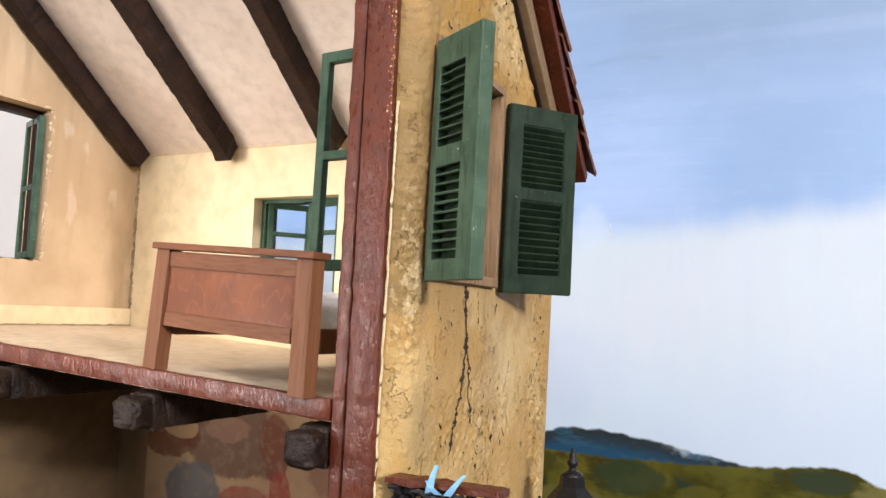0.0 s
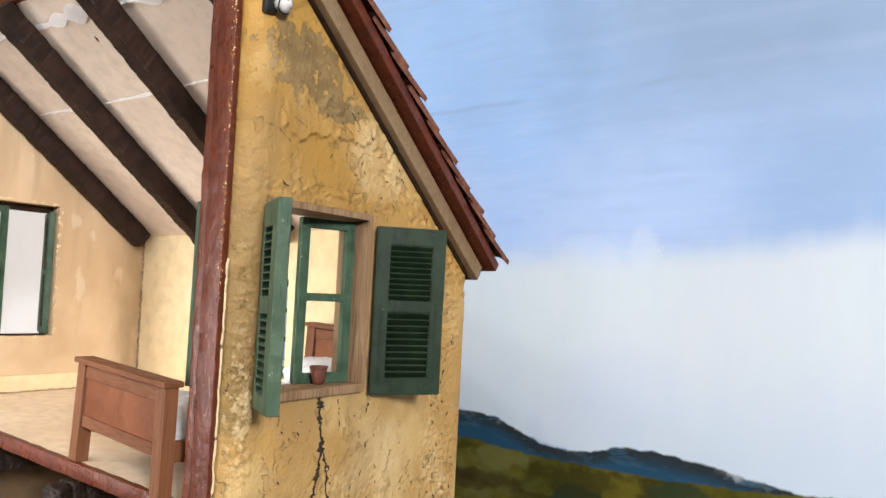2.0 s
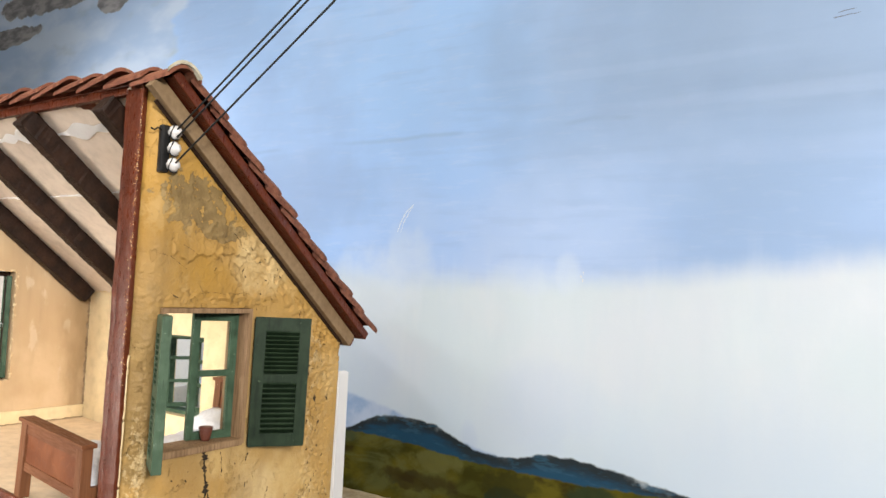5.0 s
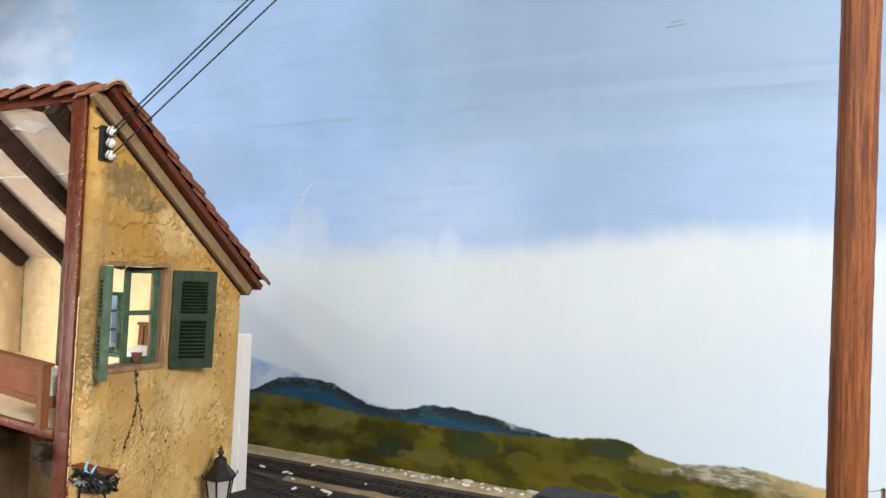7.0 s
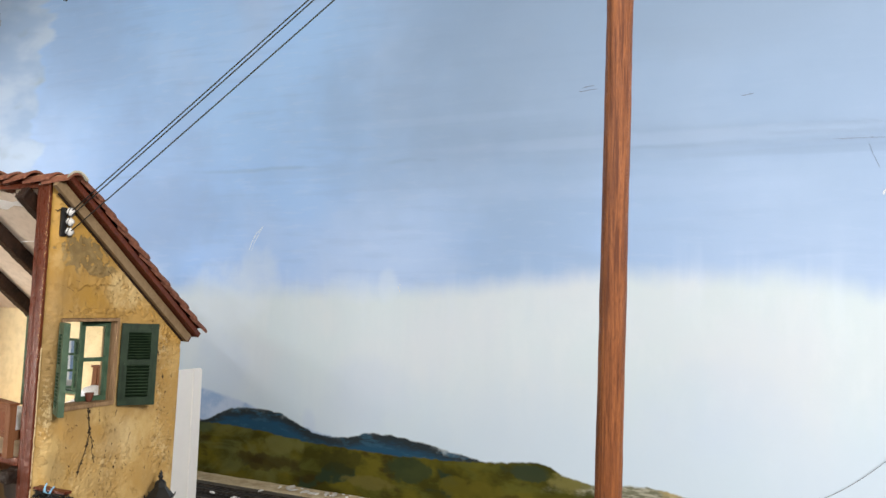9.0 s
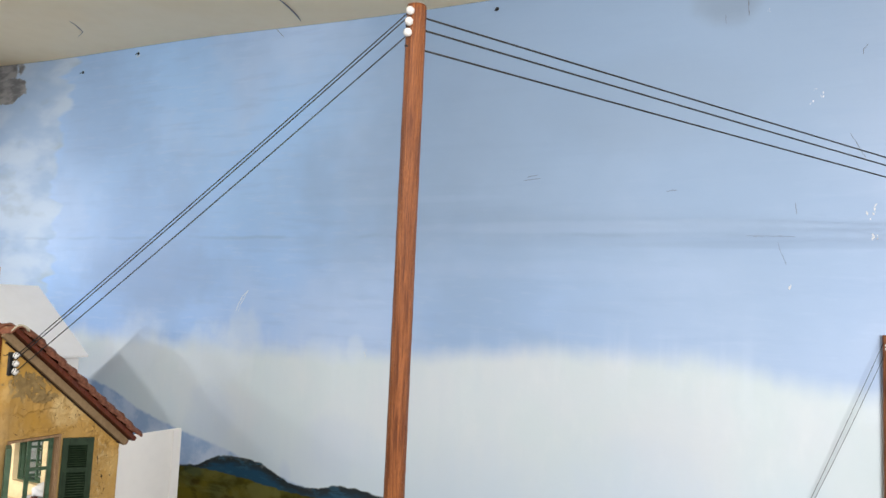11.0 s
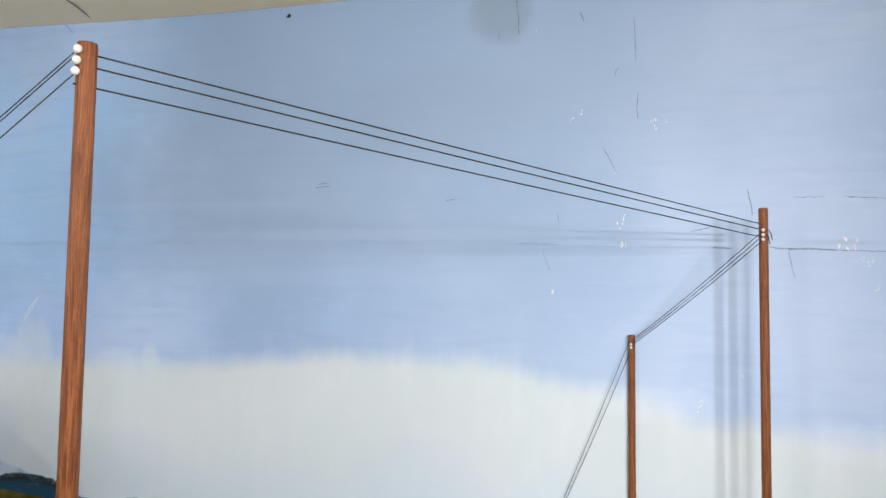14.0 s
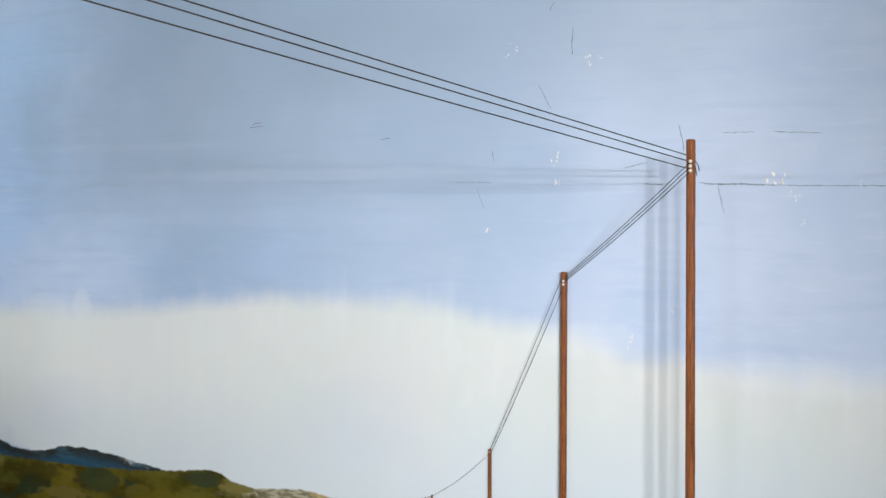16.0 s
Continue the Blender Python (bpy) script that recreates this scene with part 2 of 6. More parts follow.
    lit = m.math("MULTIPLY", m.span(m.noise(5, 3, m.stretch(1, 1, 1.0, (3, 0, 1))), 0.50, 0.62), m.span(m.math("ADD", crest, m.math("MULTIPLY", m.math("SUBTRACT", m.noise(55, 5), 0.5), 0.05)), -0.022, 0.012))
    slope = m.math("MAXIMUM", m.math("MULTIPLY", m.span(x, -1.10, -1.00), m.span(x, -0.90, -0.82, 1.0, 0.0)), m.math("MULTIPLY", m.span(x, -0.56, -0.46), m.span(x, -0.30, -0.20, 1.0, 0.0)))
    dark_peak = m.blend(m.math("MULTIPLY", lit, m.math("ADD", m.math("MULTIPLY", slope, 0.9), 0.1)), dark_peak, (0.44, 0.50, 0.53))
    sky = m.blend(peak, sky, dark_peak)
    hill = below([(-4, 0.22), (-1.5, 0.19), (-1.3, 0.197), (-1.1, 0.19), (-0.9, 0.172), (-0.6, 0.162), (-0.3, 0.165), (-0.12, 0.178), (0.03, 0.193), (0.10, 0.165), (0.21, 0.148), (0.35, 0.160), (0.5, 0.142), (0.7, 0.115), (1.2, 0.07), (4, 0.03)], 0.004)
    dab = m.noise(1.0, 5, m.stretch(7, 1, 15), 0.6, 0.6)
    green = m.blend(m.span(m.noise(5.5, 4, m.stretch(1, 1, 1.5)), 0.38, 0.62), (0.040, 0.038, 0.004), (0.105, 0.092, 0.010))
    green = m.blend(m.math("MULTIPLY", m.span(dab, 0.50, 0.62), 0.55), green, (0.085, 0.090, 0.018))
    green = m.blend(m.math("MULTIPLY", m.span(m.noise(1.0, 4, m.stretch(5, 1, 11, (3, 0, 8))), 0.55, 0.66), 0.8), green, (0.030, 0.022, 0.004))
    green = m.blend(m.span(m.noise(6, 3, m.stretch(1, 1, 1.5, (5, 0, 2))), 0.57, 0.64), green, (0.022, 0.036, 0.018))
    green = m.blend(m.math("MULTIPLY", m.math("MULTIPLY", m.span(x, -1.05, -0.80, 1.0, 0.0), m.span(dab, 0.40, 0.60)), 0.35), green, (0.13, 0.14, 0.055))
    green = m.blend(m.math("MULTIPLY", m.span(m.math("ADD", x, m.math("MULTIPLY", m.noise(12, 4), 0.3)), 0.2, 0.34), m.span(m.math("ADD", z, m.math("MULTIPLY", m.noise(20, 4), 0.06)), 0.13, 0.16)), green, m.blend(m.span(m.noise(1.0, 5, m.stretch(20, 1, 60)), 0.42, 0.62), (0.13, 0.13, 0.075), (0.38, 0.37, 0.27)))
    green = m.blend(m.span(m.math("ADD", x, m.math("MULTIPLY", m.noise(9, 3), 0.4)), 0.55, 0.75), green, (0.42, 0.33, 0.15))
    ROCK = m.blend(m.span(m.noise(1.0, 5, m.stretch(24, 1, 70)), 0.42, 0.62), (0.14, 0.14, 0.09), (0.36, 0.35, 0.27))
    for cx, cz, w, h, colour, alpha in ((-0.45, 0.118, 0.085, 0.040, (0.026, 0.040, 0.016), 0.85), (-0.72, 0.120, 0.09, 0.045, (0.030, 0.030, 0.006), 0.7), (-0.98, 0.150, 0.10, 0.035, (0.13, 0.13, 0.040), 0.7), (-1.05, 0.075, 0.14, 0.030, (0.035, 0.026, 0.008), 0.7), (-0.60, 0.055, 0.10, 0.022, (0.115, 0.100, 0.025), 0.8),
                                        (-0.22, 0.085, 0.12, 0.030, (0.100, 0.085, 0.010), 0.7), (-0.015, 0.158, 0.078, 0.026, (0.030, 0.042, 0.020), 0.95), (-0.05, 0.060, 0.09, 0.020, (0.045, 0.036, 0.006), 0.8), (0.125, 0.145, 0.062, 0.034, (0.150, 0.135, 0.040), 0.95), (0.10, 0.085, 0.10, 0.022, (0.060, 0.055, 0.006), 0.9), (0.215, 0.115, 0.05, 0.022, (0.050, 0.050, 0.012), 0.8), (0.33, 0.130, 0.120, 0.026, ROCK, 0.95)):
        green = daub(green, cx, cz, w, h, colour, alpha, 0.45, 1.7, 22)
    sky = m.blend(hill, sky, green)
    joint = m.math("MULTIPLY", m.span(m.math("ABSOLUTE", m.math("ADD", m.math("SUBTRACT", z, 1.190), m.math("MULTIPLY", m.math("SUBTRACT", m.noise(5, 4), 0.5), 0.03))), 0.0, 0.012, 1.0, 0.0), m.span(m.noise(3.5, 3, m.stretch(1, 1, 0.2, (8, 0, 0))), 0.44, 0.60, 0.0, 0.22))
    sky = m.blend(joint, sky, (0.22, 0.29, 0.42))
    m.bump(m.math("ADD", brush, m.noise(60, 4)), 0.12, 0.002)
    return m.done(sky)


def wall_plaster():
    """Old ochre plaster, peeled to the grey-brown coat in patches."""
    m = Nodes("ochre_plaster", 0.75, 0, 0.25)
    _, y, z = m.axes()
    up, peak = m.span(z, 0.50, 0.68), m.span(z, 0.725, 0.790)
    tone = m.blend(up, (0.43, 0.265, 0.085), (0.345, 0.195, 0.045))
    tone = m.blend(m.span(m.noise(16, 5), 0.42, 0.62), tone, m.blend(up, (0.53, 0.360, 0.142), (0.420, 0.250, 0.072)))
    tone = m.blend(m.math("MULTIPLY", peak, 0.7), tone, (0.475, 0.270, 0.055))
    tone = m.blend(m.math("MULTIPLY", m.span(m.noise(38, 5, m.stretch(1, 1, 0.6)), 0.5, 0.72), 0.6), tone, (0.42, 0.245, 0.060))

    def patch(cy, cz, wy, wz, noise_scale, lo, hi):
        dy = m.math("DIVIDE", m.math("SUBTRACT", y, cy), wy)
        dz = m.math("DIVIDE", m.math("SUBTRACT", z, cz), wz)
        d = m.math("ADD", m.math("MULTIPLY", dy, dy), m.math("MULTIPLY", dz, dz))
        return m.span(m.math("SUBTRACT", m.math("MULTIPLY", m.noise(noise_scale, 6), 2.0), d), lo, hi)

    # pale patch; the plaster's glossy highlight is painted into it too
    tone = m.blend(m.math("MULTIPLY", patch(0.485, 0.705, 0.060, 0.05, 30, 0.25, 1.1), 0.62), tone, (0.64, 0.49, 0.25))
    peeled = m.math("MAXIMUM", patch(0.400, 0.752, 0.072, 0.046, 120, 0.72, 0.732), patch(0.434, 0.727, 0.036, 0.012, 90, 0.42, 0.435))
    tone = m.blend(peeled, tone, m.blend(m.span(m.noise(60, 4), 0.4, 0.65), (0.19, 0.125, 0.048), (0.26, 0.175, 0.068)))
    tone = m.blend(m.math("MULTIPLY", patch(0.41, 0.685, 0.06, 0.028, 30, 0.2, 1.2), 0.6), tone, (0.40, 0.22, 0.035))
    # left of the window: grime, with the shutter's shadow put into the colour
    tone = m.blend(m.math("MULTIPLY", patch(0.357, 0.585, 0.024, 0.110, 40, 0.15, 0.75), 0.9), tone, (0.23, 0.150, 0.052))
    tone = m.blend(m.math("MULTIPLY", patch(0.358, 0.520, 0.010, 0.05, 150, 0.75, 0.85), 0.55), tone, (0.62, 0.47, 0.24))
    # the same painted shadow again, close to the shutter's hinge
    tone = m.blend(m.math("MULTIPLY", patch(0.362, 0.600, 0.013, 0.10, 200, 0.45, 0.60), 0.55), tone, (0.20, 0.125, 0.040))
    tone = m.blend(m.math("MULTIPLY", patch(0.505, 0.460, 0.060, 0.055, 22, 0.2, 1.1), 0.55), tone, (0.66, 0.51, 0.28))
    tone = m.blend(m.math("MULTIPLY", patch(0.395, 0.492, 0.035, 0.030, 26, 0.2, 1.0), 0.6), tone, (0.50, 0.285, 0.075))
    tone = m.blend(m.math("MULTIPLY", patch(0.375, 0.430, 0.035, 0.045, 34, 0.3, 1.0), 0.6), tone, (0.36, 0.26, 0.115))
    crevice = m.math("MULTIPLY", m.span(m.cells(230, m.stretch(1, 1, 0.8), "DISTANCE_TO_EDGE"), 0.02, 0.16, 1.0, 0.0), patch(0.3575, 0.545, 0.013, 0.088, 60, 0.45, 0.8))
    tone = m.blend(m.math("MULTIPLY", crevice, 0.38), tone, (0.13, 0.080, 0.028))
    crust = m.math("MULTIPLY", m.span(m.noise(210, 2), 0.54, 0.58), patch(0.3555, 0.520, 0.012, 0.075, 60, 0.45, 0.8))
    tone = m.blend(m.math("MULTIPLY", crust, 0.32), tone, (0.70, 0.56, 0.32))
    fine = m.noise(420, 4)
    tone = m.blend(m.math("MULTIPLY", m.span(fine, 0.5, 0.75), 0.15), tone, (0.30, 0.19, 0.06))
    field = m.math("MAXIMUM", patch(0.452, 0.418, 0.085, 0.065, 14, 0.0, 1.2), m.span(y, 0.550, 0.580))
    cluster = m.span(m.noise(24, 3, m.stretch(1, 1, 1, (7, 3, 3))), 0.42, 0.60)
    scarred = m.math("MULTIPLY", cluster, m.span(field, 0.0, 1.0, 0.10, 1.0))
    pit = m.math("MULTIPLY", m.span(m.noise(210, 3, m.stretch(1, 1, 0.8)), 0.62, 0.68), scarred)
    scale = m.span(m.noise(22, 8, None, 0.62), 0.55, 0.64)
    tone = m.blend(m.math("MULTIPLY", scale, 0.25), tone, (0.60, 0.43, 0.19))
    dust = m.math("MULTIPLY", m.span(m.noise(13, 5, m.stretch(1, 1, 0.6)), 0.48, 0.68), 0.6)
    tone = m.blend(dust, tone, (0.30, 0.190, 0.072))
    crumb = m.math("MULTIPLY", m.span(m.noise(120, 2, m.stretch(1, 1, 0.8, (2, 5, 1)), 0.5), 0.52, 0.62), scarred)
    tone = m.blend(m.math("MULTIPLY", crumb, 0.40), tone, (0.68, 0.52, 0.28))
    tone = m.blend(m.math("MULTIPLY", pit, 0.75), tone, (0.15, 0.09, 0.03))
    flake = m.math("MULTIPLY", m.span(m.noise(75, 5, m.stretch(1, 1, 0.8, (9, 2, 6)), 0.6), 0.56, 0.58), cluster)
    tone = m.blend(m.math("MULTIPLY", flake, 0.30), tone, (0.26, 0.155, 0.045))
    relief = m.math("ADD", m.math("MULTIPLY", scale, -0.2), m.math("MULTIPLY", crumb, 0.22))
    relief = m.math("SUBTRACT", relief, m.math("MULTIPLY", flake, 0.5))
    relief = m.math("ADD", relief, m.math("MULTIPLY", pit, -0.8))
    relief = m.math("ADD", relief, m.math("MULTIPLY", peeled, -0.8))
    relief = m.math("ADD", relief, m.math("ADD", m.math("MULTIPLY", m.noise(150, 6, None, 0.68), 0.25), m.math("MULTIPLY", fine, 0.3)))
    m.bump(relief, 1.0, 0.0028)
    return m.done(tone, m.span(m.noise(45, 4), 0.35, 0.7, 0.50, 0.78))


def wood(name, a, b, along="z", scale=24, rough=0.55, grain=0.3, contrast=0.6):
    """Timber with its grain along one axis."""
    m = Nodes(name, rough, 0, 0.22)
    s = {"x": (0.12, 1, 1), "y": (1, 0.12, 1), "z": (1, 1, 0.06), "pole": (1, 1, 0.028)}[along]
    v = m.stretch(*s)
    wide, fine = m.noise(scale, 5, v, 0.6, 0.4), m.noise(scale * 9, 4, v)
    tone = m.blend(m.span(wide, 0.32, 0.68), a, b)
    tone = m.blend(m.math("MULTIPLY", m.span(fine, 0.45, 0.7), contrast), tone, tuple(c * 0.45 for c in a))
    m.bump(m.math("ADD", fine, wide), grain, 0.0008)
    return m.done(tone, m.span(fine, 0.3, 0.7, rough - 0.1, rough + 0.15))


def veneer():
    """Red-brown veneer with a few flame-shaped figure lines."""
    m = Nodes("bed_veneer", 0.5, 0, 0.25)
    x, _, z = m.axes()
    flame = m.math("ADD", m.math("MULTIPLY", z, 70.0), m.math("MULTIPLY", m.noise(38, 2, m.stretch(1.4, 1, 0.5)), 6.0))
    line = m.span(m.math("ABSOLUTE", m.math("SUBTRACT", m.math("FRACT", flame), 0.5)), 0.0, 0.10, 1.0, 0.0)
    tone = m.blend(m.span(m.noise(30, 4), 0.35, 0.65), (0.130, 0.039, 0.013), (0.190, 0.064, 0.024))
    tone = m.blend(m.math("MULTIPLY", line, 0.22), tone, (0.30, 0.125, 0.055))
    tone = m.blend(m.math("MULTIPLY", m.span(m.noise(320, 4, m.stretch(1, 1, 0.2)), 0.5, 0.7), 0.3), tone, (0.10, 0.030, 0.012))
    m.bump(m.noise(200, 4), 0.15, 0.0004)
    return m.done(tone, m.span(m.noise(60, 3), 0.3, 0.7, 0.38, 0.58))


def tile_clay(name="roof_clay", pale=1.0):
    m = Nodes(name, 0.75, 0, 0.2)
    tone = m.blend(m.random(), (0.085 * pale, 0.027 * pale, 0.016 * pale), (0.16 * pale, 0.060 * pale, 0.036 * pale))
    tone = m.blend(m.span(m.noise(60, 5), 0.42, 0.7), tone, (0.25, 0.105, 0.06))
    tone = m.blend(m.math("MULTIPLY", m.span(m.noise(85, 6, m.stretch(1, 1, 1, (3, 1, 2))), 0.58, 0.68), 0.35 * (1 + pale)), tone, (0.38 + 0.06 * pale, 0.22 + 0.06 * pale, 0.12 + 0.04 * pale))
    tone = m.blend(m.math("MULTIPLY", m.span(m.noise(130, 5), 0.5, 0.68), 0.8 / pale), tone, (0.085, 0.032, 0.022))
    m.bump(m.noise(300, 5), 0.4, 0.0008)
    return m.done(tone)


def oxide_paint():
    """Thick glossy red oxide, granular and lumpy."""
    m = Nodes("red_oxide_paint", 0.5, 0, 0.34)
    lump, grit = m.noise(70, 4), m.noise(380, 4, m.stretch(1, 1, 0.4), 0.6)
    tone = m.blend(m.span(lump, 0.35, 0.65), (0.082, 0.0165, 0.0056), (0.108, 0.0235, 0.0078))
    tone = m.blend(m.math("MULTIPLY", m.span(m.noise(240, 5), 0.66, 0.72), 0.5), tone, (0.26, 0.10, 0.05))
    tone = m.blend(m.math("MULTIPLY", m.span(m.noise(30, 4), 0.5, 0.7), 0.5), tone, (0.060, 0.014, 0.006))
    m.bump(m.math("ADD", m.math("MULTIPLY", grit, 0.8), m.math("MULTIPLY", lump, 2.0)), 0.5, 0.0016)
    return m.done(tone, m.span(grit, 0.35, 0.65, 0.26, 0.50))


def crumb_plaster():
    """Crumbs of plaster, some cream, some ochre, some red with paint."""
    m = Nodes("crumbled_plaster", 0.7, 0, 0.3)
    r = m.tree.nodes.new("ShaderNodeNewGeometry").outputs["Random Per Island"]
    tone = m.blend(m.span(r, 0.50, 0.55), (0.20, 0.055, 0.020), (0.42, 0.19, 0.050))
    tone = m.blend(m.span(r, 0.84, 0.87), tone, (0.74, 0.56, 0.30))
    m.bump(m.noise(700, 3), 0.4, 0.0004)
    return m.done(tone)


def green_paint(name, a, b, wear=(0.20, 0.30, 0.20)):
    m = Nodes(name, 0.5, 0, 0.14)
    v = m.stretch(1, 1, 0.15)
    tone = m.blend(m.span(m.noise(60, 4), 0.35, 0.65), a, b)
    tone = m.blend(m.math("MULTIPLY", m.span(m.noise(300, 4, v), 0.52, 0.7), 0.7), tone, tuple(c * 0.5 for c in a))
    tone = m.blend(m.span(m.noise(420, 3), 0.69, 0.76), tone, wear)
    m.bump(m.math("ADD", m.noise(300, 4, v), m.noise(150, 3)), 0.35, 0.0006)
    return m.done(tone)


def fresco_paint():
    """Faded reds, browns and blue-greys on a plaster ground."""
    m = Nodes("fresco_paint", 0.8, 0, 0.2)
    x, _, z = m.axes()
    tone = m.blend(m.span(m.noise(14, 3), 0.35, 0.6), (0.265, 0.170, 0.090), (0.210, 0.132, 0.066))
    wave = m.math("MULTIPLY", m.math("SUBTRACT", m.noise(32, 3), 0.5), 2.2)
    for cx, cz, w, h, colour in ((-0.505, 0.372, 0.062, 0.034, (0.085, 0.045, 0.028)), (-0.590, 0.374, 0.036, 0.022, (0.095, 0.030, 0.012)), (-0.575, 0.380, 0.020, 0.010, (0.28, 0.18, 0.09)), (-0.515, 0.385, 0.026, 0.014, (0.19, 0.105, 0.065)),
                                 (-0.556, 0.322, 0.034, 0.026, (0.075, 0.080, 0.082)), (-0.458, 0.374, 0.018, 0.030, (0.11, 0.036, 0.018)), (-0.450, 0.328, 0.012, 0.022, (0.19, 0.030, 0.020)), (-0.490, 0.318, 0.030, 0.016, (0.20, 0.050, 0.030)),
                                 (-0.40, 0.370, 0.030, 0.034, (0.15, 0.075, 0.045)), (-0.35, 0.34, 0.028, 0.030, (0.10, 0.085, 0.075)), (-0.30, 0.37, 0.030, 0.024, (0.17, 0.06, 0.03)), (-0.44, 0.25, 0.10, 0.05, (0.12, 0.09, 0.07)), (-0.56, 0.20, 0.06, 0.06, (0.16, 0.06, 0.035)), (-0.34, 0.18, 0.06, 0.07, (0.09, 0.09, 0.09))):
        dx = m.math("DIVIDE", m.math("SUBTRACT", x, cx), w)
        dz = m.math("DIVIDE", m.math("SUBTRACT", z, cz), h)
        d = m.math("ADD", m.math("ADD", m.math("MULTIPLY", dx, dx), m.math("MULTIPLY", dz, dz)), wave)
        tone = m.blend(m.span(d, 0.8, 1.15, 0.85, 0.0), tone, colour)
    tone = m.blend(m.math("MULTIPLY", m.span(m.noise(90, 5), 0.48, 0.7), 0.4), tone, (0.20, 0.14, 0.09))
    return m.done(tone)


def streaked_wall():
    """Buff paint with long streaks and a few scuffs, browner towards the back corner."""
    m = Nodes("buff_wall_paint", 0.78, 0, 0.2)
    run = m.noise(26, 4, m.stretch(1, 1, 0.12), 0.55)
    tone = m.blend(m.span(m.noise(10, 4), 0.35, 0.65), (0.50, 0.355, 0.205), (0.62, 0.460, 0.285))
    tone = m.blend(m.math("MULTIPLY", m.span(run, 0.48, 0.66), 0.55), tone, (0.40, 0.285, 0.165))
    tone = m.blend(m.math("MULTIPLY", m.span(m.noise(34, 6, m.stretch(1, 1, 0.5, (4, 2, 1))), 0.58, 0.66), 0.5), tone, (0.66, 0.54, 0.38))
    _, y, z = m.axes()
    corner_brown = m.math("MULTIPLY", m.span(m.math("ADD", y, m.math("MULTIPLY", m.noise(30, 5, m.stretch(1, 1, 0.35)), 0.07)), 0.575, 0.615), m.span(m.noise(24, 4, m.stretch(1, 1, 0.6)), 0.30, 0.60, 0.35, 1.0))
    tone = m.blend(m.math("MULTIPLY", corner_brown, 0.65), tone, (0.27, 0.180, 0.085))
    m.bump(m.math("ADD", m.noise(40, 5), m.noise(260, 4)), 0.3, 0.0009)
    return m.done(tone)


def clear_glass():
    m = Nodes("window_glass", 0.05, 0, 0.5)
    m.bsdf.inputs["Transmission Weight"].default_value = 1.0
    m.bsdf.inputs["IOR"].default_value = 1.1
    return m.done((0.96, 0.98, 0.97))


MURAL = mural_paint()
PLASTER = wall_plaster()
INNER = plain("cream_wall_paint", (0.70, 0.55, 0.31), (0.76, 0.63, 0.39), 9, 0.75, 0.2)
INNER_DULL = streaked_wall()
# brown of the lower room, darkened in its colour for the dimness there
DIM = plain("dimmed_brown_wall", (0.140, 0.088, 0.040), (0.185, 0.120, 0.056), 8, 0.8, 0.2)
FRESCO = fresco_paint()
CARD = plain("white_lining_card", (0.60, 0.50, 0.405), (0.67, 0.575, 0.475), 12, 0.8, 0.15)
PAPER = plain("torn_white_paper", (0.93, 0.92, 0.90), (0.90, 0.885, 0.86), 60, 0.85, 0.05)
OXIDE = oxide_paint()
CRUMB = crumb_plaster()
FILLER = plain("brown_filler", (0.24, 0.16, 0.085), (0.40, 0.29, 0.17), 90, 0.85, 0.5)
LIP = plain("bare_lime_plaster", (0.66, 0.50, 0.27), (0.76, 0.62, 0.38), 120, 0.8, 0.4)
FLOOR = plain("pale_floor_board", (0.66, 0.51, 0.345), (0.74, 0.60, 0.43), 14, 0.6, 0.15)
RAFTER = plain("dark_rafter_wood", (0.0120, 0.0052, 0.0030), (0.031, 0.0135, 0.0072), 45, 0.55, 0.5, depth=0.0010, specular=0.25)
JOIST = plain("tarred_joist_wood", (0.0110, 0.0056, 0.0032), (0.026, 0.0135, 0.0076), 60, 0.50, 0.8, depth=0.0014, specular=0.25)
BARGE = plain("tan_barge_wood", (0.20, 0.128, 0.064), (0.255, 0.172, 0.092), 30, 0.6, 0.25)
REVEAL = wood("raw_window_wood", (0.215, 0.130, 0.066), (0.31, 0.200, 0.108), "z", 60, 0.6)
BEDWOOD = wood("red_brown_bed_wood", (0.135, 0.052, 0.021), (0.180, 0.075, 0.033), "z", 60, 0.5, 0.2, 0.3)
BEDPANEL = veneer()
BEDRAIL = wood("red_brown_rail_wood", (0.125, 0.045, 0.018), (0.170, 0.067, 0.028), "x", 60, 0.5, 0.2, 0.3)
POLEWOOD = wood("stained_pole_wood", (0.110, 0.032, 0.012), (0.315, 0.112, 0.037), "pole", 330, 0.42, 1.0, 0.7)
GREEN_DARK = green_paint("dark_green_paint", (0.0106, 0.0218, 0.0106), (0.0180, 0.0335, 0.0170), (0.10, 0.15, 0.08))
GREEN_LIGHT = green_paint("light_green_paint", (0.050, 0.086, 0.052), (0.074, 0.118, 0.074), (0.30, 0.38, 0.28))
GREEN_LEAF = green_paint("sea_green_paint", (0.034, 0.066, 0.038), (0.056, 0.100, 0.062), (0.32, 0.40, 0.30))
TILE = tile_clay()
RIDGE = tile_clay("ridge_clay", 1.5)
MORTAR = plain("pale_mortar", (0.50, 0.46, 0.36), (0.36, 0.32, 0.22), 90, 0.85, 0.5)
WHITECARD = plain("white_card", (0.90, 0.88, 0.85), (0.91, 0.89, 0.86), 3, 0.85, 0.03)
CEILING = plain("cream_ceiling_paint", (0.96, 0.80, 0.54), (0.97, 0.83, 0.59), 2.0, 0.8, 0.04)
ROOMWALL = plain("grey_room_paint", (0.30, 0.28, 0.255), (0.34, 0.32, 0.29), 2.0, 0.85, 0.1)
PORCELAIN = plain("white_porcelain", (0.58, 0.56, 0.53), (0.78, 0.76, 0.73), 160, 0.25, 0.1)
